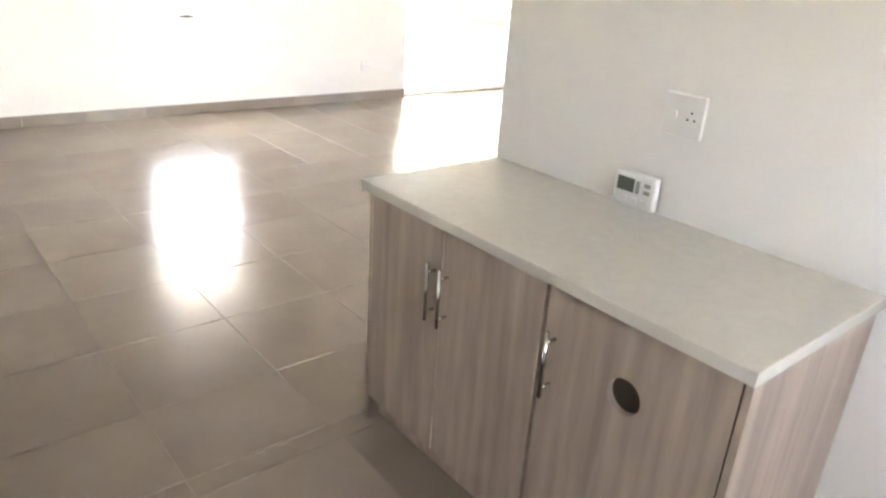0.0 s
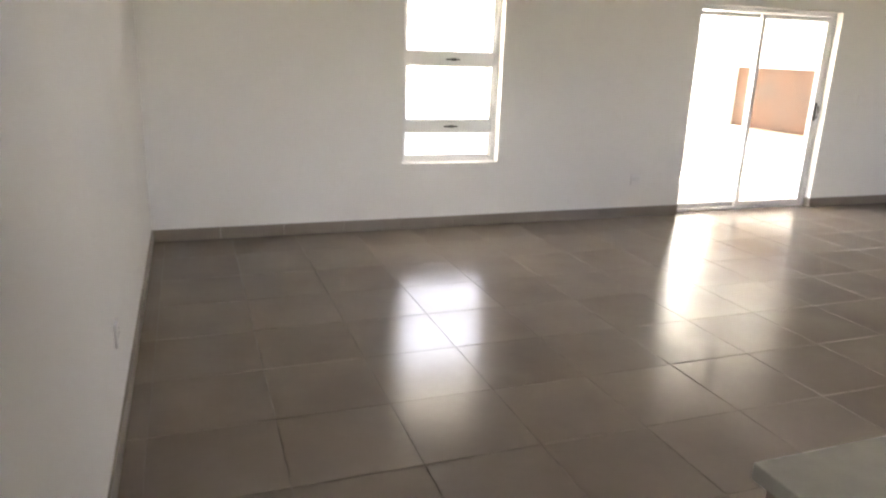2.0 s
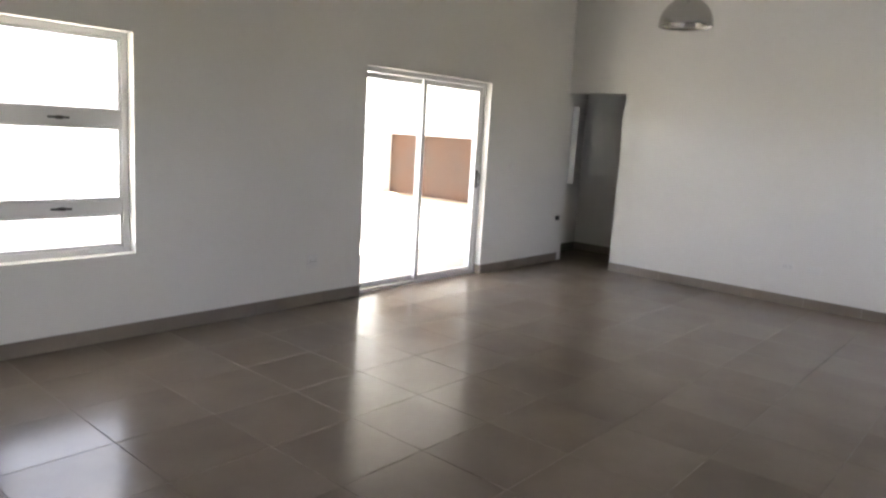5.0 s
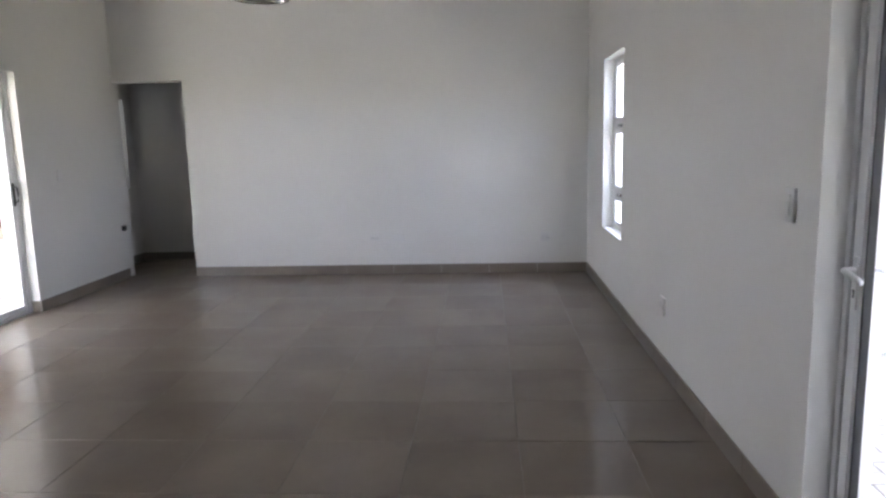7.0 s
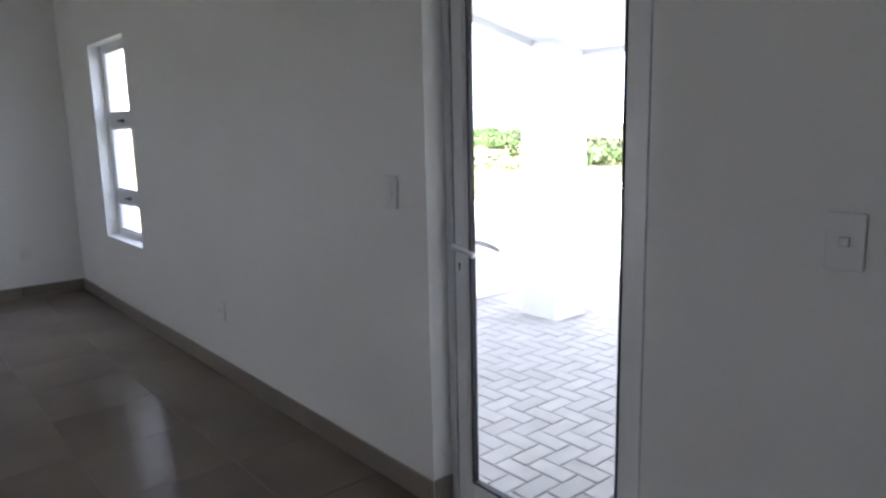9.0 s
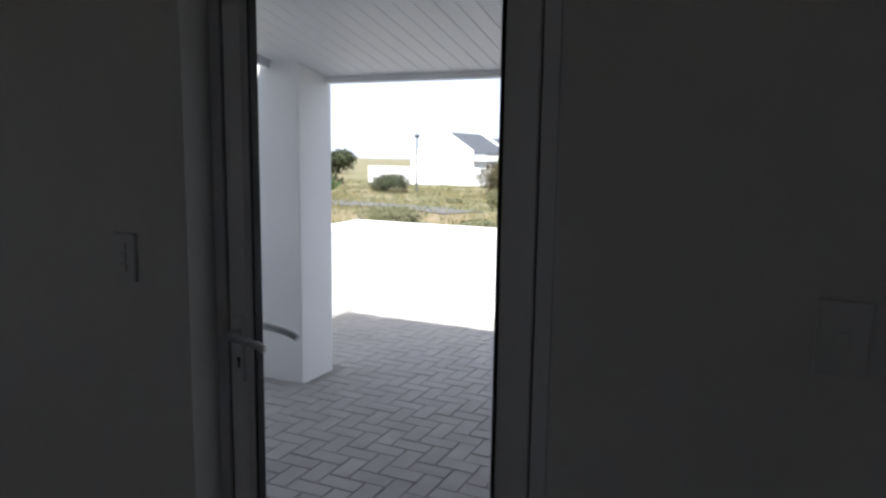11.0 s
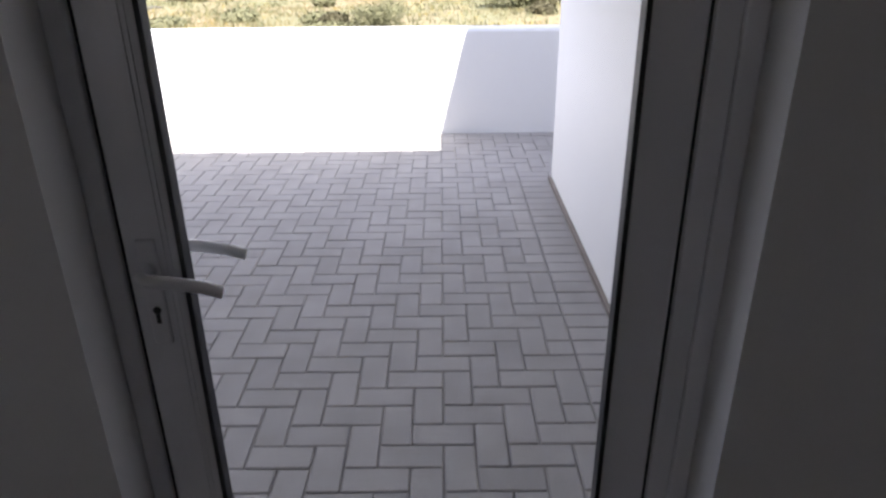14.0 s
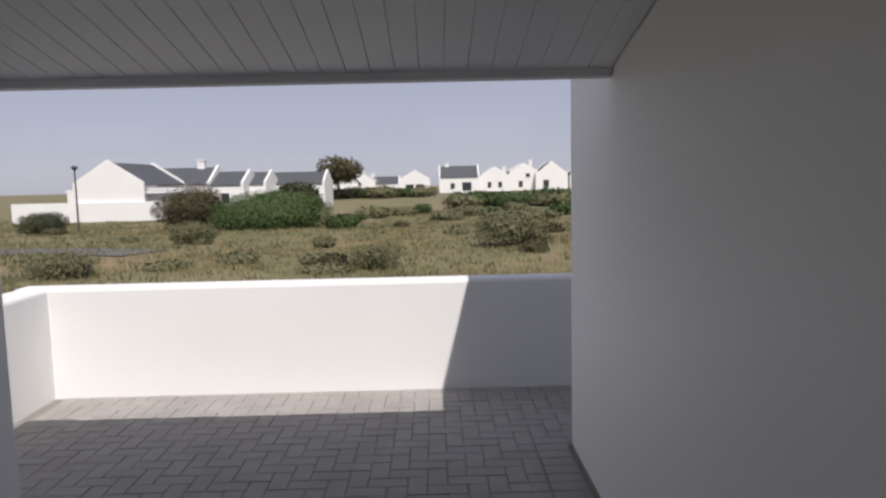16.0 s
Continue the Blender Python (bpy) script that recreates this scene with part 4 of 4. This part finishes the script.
def house(sx, d, w, depth, h, ridge, label, gable="x", windows=(), chimney=None, off=0.0):
    """A white house with parapet gables and a dark roof; gable 'y': the gable end looks to the camera's side (north)."""
    x, y = spot(sx, d)
    z = -2.35 + off
    root = empty("house", x, y, z, label, "house", "white houses beyond the field")
    bm = bmesh.new()
    a, b = (w, depth) if gable == "y" else (depth, w)      # a: across the gable, b: along the ridge
    def tri(bm, v0, v1, hh, hr, ex):
        pts = [(-a / 2 - ex, 0), (a / 2 + ex, 0), (a / 2 + ex, hh), (0, hr), (-a / 2 - ex, hh)]
        def at(u, zz, v):
            return (u, v, zz) if gable == "y" else (v, u, zz)
        f = [bm.verts.new(at(u, zz, v0)) for u, zz in pts]
        g = [bm.verts.new(at(u, zz, v1)) for u, zz in pts]
        bm.faces.new(f)
        bm.faces.new(g[::-1])
        for k in range(5):
            bm.faces.new((f[k], g[k], g[(k + 1) % 5], f[(k + 1) % 5]))
    tri(bm, -b / 2 + 0.3, b / 2 - 0.3, h, ridge, 0)
    part("wall", bm, M_EXT, root)
    for s in (-1, 1):
        bm = bmesh.new()
        v = s * (b / 2 - 0.15)
        tri(bm, v - 0.15, v + 0.15, h + 0.35, ridge + 0.45, 0.05)
        part("gable", bm, M_EXT, root)
    for s in (-1, 1):
        bm = bmesh.new()
        e = b / 2 - 0.32
        p = [(s * (a / 2 + 0.15), h - 0.05), (0, ridge + 0.06), (0, ridge + 0.16), (s * (a / 2 + 0.15), h + 0.06)]
        def at2(u, zz, v):
            return (u, v, zz) if gable == "y" else (v, u, zz)
        f = [bm.verts.new(at2(u, zz, -e)) for u, zz in p]
        g = [bm.verts.new(at2(u, zz, e)) for u, zz in p]
        bm.faces.new(f)
        bm.faces.new(g[::-1])
        for k in range(4):
            bm.faces.new((f[k], g[k], g[(k + 1) % 4], f[(k + 1) % 4]))
        part("roof", bm, M_ROOF, root)
    front = depth / 2 + (0.0 if gable == "y" else 0.0)
    for wx, wz, ww, wh in windows:
        win = boxes("window", M_EXT, root, (wx - ww / 2 - 0.08, wx + ww / 2 + 0.08, front - 0.02, front + 0.05, wz - 0.08, wz + wh + 0.08))
        boxes("pane", M_DARKWIN, win, (wx - ww / 2, wx + ww / 2, front + 0.03, front + 0.056, wz, wz + wh))
    if chimney:
        cx, ch = chimney
        boxes("chimney", M_EXT, root, (cx - 0.45, cx + 0.45, -0.4, 0.4, ridge - 1.6, ch), (cx - 0.55, cx + 0.55, -0.5, 0.5, ch, ch + 0.15))
    return root


W2ROW = ((-2.2, 0.9, 1.0, 1.3), (2.2, 0.9, 1.0, 1.3))
house(0.427, 79, 7.2, 12, 3.9, 6.2, "white gabled house with a dark slate roof", "y", (), None)
house(0.356, 92, 9.6, 8, 3.9, 5.9, "white house with a dark slate roof and chimney", "x", (), (-2.6, 6.9))
house(0.284, 92, 4.6, 8, 3.7, 5.3, "white parapet-gabled house with a dark slate roof", "x", ((0, 1.4, 1.0, 1.3),))
house(0.245, 95, 3.1, 8, 3.7, 5.2, "white parapet-gabled house with a dark slate roof", "x")
house(0.19, 101, 8.2, 8, 3.6, 5.2, "white parapet-gabled house with a dark slate roof", "x", W2ROW)
house(0.15, 166, 4.2, 9, 3.2, 5.6, "white gabled house far across the field", "y", ((0, 0.8, 1.2, 1.4),), (1.2, 6.6))
house(0.118, 174, 4.4, 9, 3.0, 5.2, "white gabled house far across the field", "y", ((0, 0.8, 1.2, 1.4),))
house(0.076, 207, 11.7, 9, 2.8, 4.8, "white gabled house far across the field", "x", W2ROW, (2.0, 5.9))
house(0.10, 186, 7.0, 9, 3.4, 5.9, "white gabled house far across the field", "y", ((-1.4, 0.9, 0.9, 1.4), (1.4, 0.9, 0.9, 1.4)), (2.2, 6.4))
house(0.026, 168, 7.0, 9, 3.2, 5.2, "white garage with two dark doors", "y", ((-1.2, 0.05, 1.9, 2.2), (1.2, 0.05, 1.9, 2.2)), None, 0.5)
house(-0.036, 171, 9.6, 8, 3.6, 6.3, "white house with a steep dark roof and chimneys", "x", ((-1.8, 0.5, 2.2, 2.0), (1.6, 0.9, 1.0, 1.4)), (2.8, 7.0), 0.5)
house(-0.086, 174, 7.8, 9, 3.2, 5.6, "white gabled house far across the field", "y", ((-1.2, 0.9, 0.9, 1.4), (1.4, 0.9, 0.9, 1.4)), (-2.6, 6.0), 0.6)
house(-0.126, 179, 7.0, 9, 4.6, 6.4, "white two-level house far across the field", "y", ((0.8, 0.8, 1.0, 1.6), (-1.0, 3.2, 1.0, 1.0)), (-2.2, 7.6), 0.6)
house(-0.165, 177, 7.8, 9, 3.6, 6.6, "white gabled house far across the field", "y", ((1.4, 0.7, 1.4, 1.7),), None, 0.7)
house(-0.22, 179, 10.4, 9, 3.4, 6.2, "white gabled house far across the field", "y", W2ROW, None, 0.7)
x, y = spot(0.487, 73)
tagged(boxes("boundary_wall", M_EXT, None, (x - 9.5, x + 8.2, y, y + 0.25, -3.0, -0.1), bevel=0.01), "long white plastered boundary wall in the field", "wall", kind="structure")


def flat_wing():
    root = tagged(new("flat_roofed_wing"), "low white flat-roofed wing behind the boundary wall", "house")
    boxes("wall", M_EXT, root, (x - 9.6, x + 3.0, y - 3.6, y - 1.0, -3.0, 1.0), bevel=0.02)
    boxes("parapet", M_EXT, root, (x - 9.0, x + 3.1, y - 3.65, y - 0.95, 1.002, 1.22), bevel=0.02)
    boxes("chimney", M_EXT, root, (x - 0.1, x + 0.7, y - 2.8, y - 2.0, 1.222, 2.3), (x + 0.9, x + 1.5, y - 2.8, y - 2.0, 1.222, 2.0), bevel=0.03)
    boxes("canopy", M_ROOF, root, (x - 9.4, x - 4.0, y - 0.94, y - 0.3, 0.55, 0.7), label="dark flat canopy edge")


flat_wing()
# road to the south-east
bm = bmesh.new()
for i in range(40):
    a, b = 12 + i * 2.2, 12 + (i + 1) * 2.2
    ya, yb = -20 - a * 0.32, -20 - b * 0.32
    bm.faces.new([bm.verts.new((px, py, land(px, py) + 0.05)) for px, py in ((a, ya), (b, yb), (b, yb - 4.5), (a, ya - 4.5))])
bmesh.ops.remove_doubles(bm, verts=bm.verts, dist=0.01)
tagged(part("road", bm, M_ROAD), "narrow grey asphalt road across the field", "road", kind="structure")

# ---- pieces: floor tiles ----
TX, TY, TX0, TY0 = 0.527, 0.522, -0.193, 2.515
bm = bmesh.new()
box(bm, 0.0015, TX - 0.0015, 0.0015, TY - 0.0015, -0.008, 0.0, 0.0012, 1)
tile_mesh = mesh_of("tile", bm, M_TILE)


def tile_at(x0, y0, x1, y1):
    if x1 - x0 < 0.03 or y1 - y0 < 0.03:
        return
    if x1 - x0 > TX - 0.001 and y1 - y0 > TY - 0.001:
        ob = new("tile", tile_mesh)
        ob.location = (x0, y0, 0)
    else:
        b = bmesh.new()
        box(b, 0.0015, x1 - x0 - 0.0015, 0.0015, y1 - y0 - 0.0015, -0.008, 0.0, 0.0012, 1)
        ob = new("tile", mesh_of("tile", b, M_TILE))
        ob.location = (x0, y0, 0)
    ob.parent = floor


def tile_area(ax, bx, ay, by):
    i = math.floor((ax - TX0) / TX)
    while TX0 + i * TX < bx:
        j = math.floor((ay - TY0) / TY)
        while TY0 + j * TY < by:
            tile_at(max(ax, TX0 + i * TX), max(ay, TY0 + j * TY), min(bx, TX0 + (i + 1) * TX), min(by, TY0 + (j + 1) * TY))
            j += 1
        i += 1


tile_area(XW, XE, 0.0, YN)
tile_area(XW, 0.0, YK + T, 0.0)
tile_area(XE, 7.85, 3.35, 5.5)
tile_area(SD[0], SD[1], YN, YN + 0.08)
tile_area(FD[0], FD[1], -0.088, 0.0)

# ---- pieces: herringbone pavers ----
paving = tagged(boxes("paving", M_SAND, None, (PX0, PX1, PY, -T, -0.3, PZ - 0.007), (-1.9, PX0 - 0.001, PY, YK, -0.3, PZ - 0.004)), "grey herringbone cement pavers on the patio", "paving", kind="structure")
PU = 0.1025


def paver_mesh(l, w):
    b = bmesh.new()
    box(b, -l / 2 + 0.0025, l / 2 - 0.0025, -w / 2 + 0.0025, w / 2 - 0.0025, -0.03, 0.0, 0.004, 1)
    return mesh_of("paver", b, M_PAVER)


paver = paver_mesh(2 * PU, PU)
near, rest, halves = [], [], []
X0, X1, Y0, Y1 = KE + 2 * PU - 0.003, PX1 + 0.01, PY - 0.01, -T + 0.01
nx, ny = int((PX1 - KE - 0.208) / PU) + 2, int((-T - PY) / PU) + 2
for i in range(-14, nx):
    for j in range(-2, ny):
        k = (i - j) % 4
        if k not in (0, 3):
            continue
        cells = [(i, j), (i + 1, j)] if k == 0 else [(i, j), (i, j + 1)]
        mids = [(KE + 0.208 + (a + 0.5) * PU, PY + (b + 0.5) * PU) for a, b in cells]
        mids = [m for m in mids if (X0 if m[1] > YK - 0.05 else -0.85) < m[0] - PU / 2 and m[0] + PU / 2 < X1 and Y0 < m[1] - PU / 2 and m[1] + PU / 2 < Y1]
        mids = [m for m in mids if not (2.95 < m[0] < 3.35 and -2.74 < m[1] < -2.33)]
        if len(mids) == 2:
            c = ((mids[0][0] + mids[1][0]) / 2, (mids[0][1] + mids[1][1]) / 2, 0.0 if k == 0 else math.pi / 2)
            (near if c[1] > -2.55 and c[0] < 2.75 else rest).append(c)
        elif mids:
            halves.append((*mids[0], 0.0))
for j in range(int((YK - PY) / PU), int((-T - PY) / PU)):
    (near if j > 40 else rest).append((KE + 0.003 + PU, PY + PU / 2 + j * PU, 0.0))
near.sort(key=lambda c: math.hypot(c[0] - 1.2, c[1]))
rest += near[300:]
prng = random.Random(5)
for c in near[:300]:
    ob = new("paver", paver)
    ob.matrix_basis = Matrix.Translation((c[0], c[1], PZ + prng.uniform(-0.0015, 0.0015))) @ Euler((prng.gauss(0, 0.004), prng.gauss(0, 0.004), c[2] + prng.gauss(0, 0.006))).to_matrix().to_4x4()
    ob.parent = paving
verts, faces = [], []
pv, pf = [v.co.copy() for v in paver.vertices], [tuple(p.vertices) for p in paver.polygons]
for c in rest:
    m = Matrix.Translation((c[0], c[1], PZ + prng.uniform(-0.0015, 0.0015))) @ Euler((0, 0, c[2] + prng.gauss(0, 0.006))).to_matrix().to_4x4()
    o = len(verts)
    verts += [tuple(m @ v) for v in pv]
    faces += [tuple(o + q for q in f) for f in pf]
half = paver_mesh(PU, PU)
hv, hf = [v.co.copy() for v in half.vertices], [tuple(p.vertices) for p in half.polygons]
for c in halves:
    o = len(verts)
    verts += [(c[0] + v.x, c[1] + v.y, PZ + v.z) for v in hv]
    faces += [tuple(o + q for q in f) for f in hf]
me = bpy.data.meshes.new("pavers")
me.from_pydata(verts, [], faces)
me.materials.append(M_PAVER)
ob = tagged(new("pavers", me), "grey cement pavers in herringbone bond", kind="stuff")
ob.parent = paving
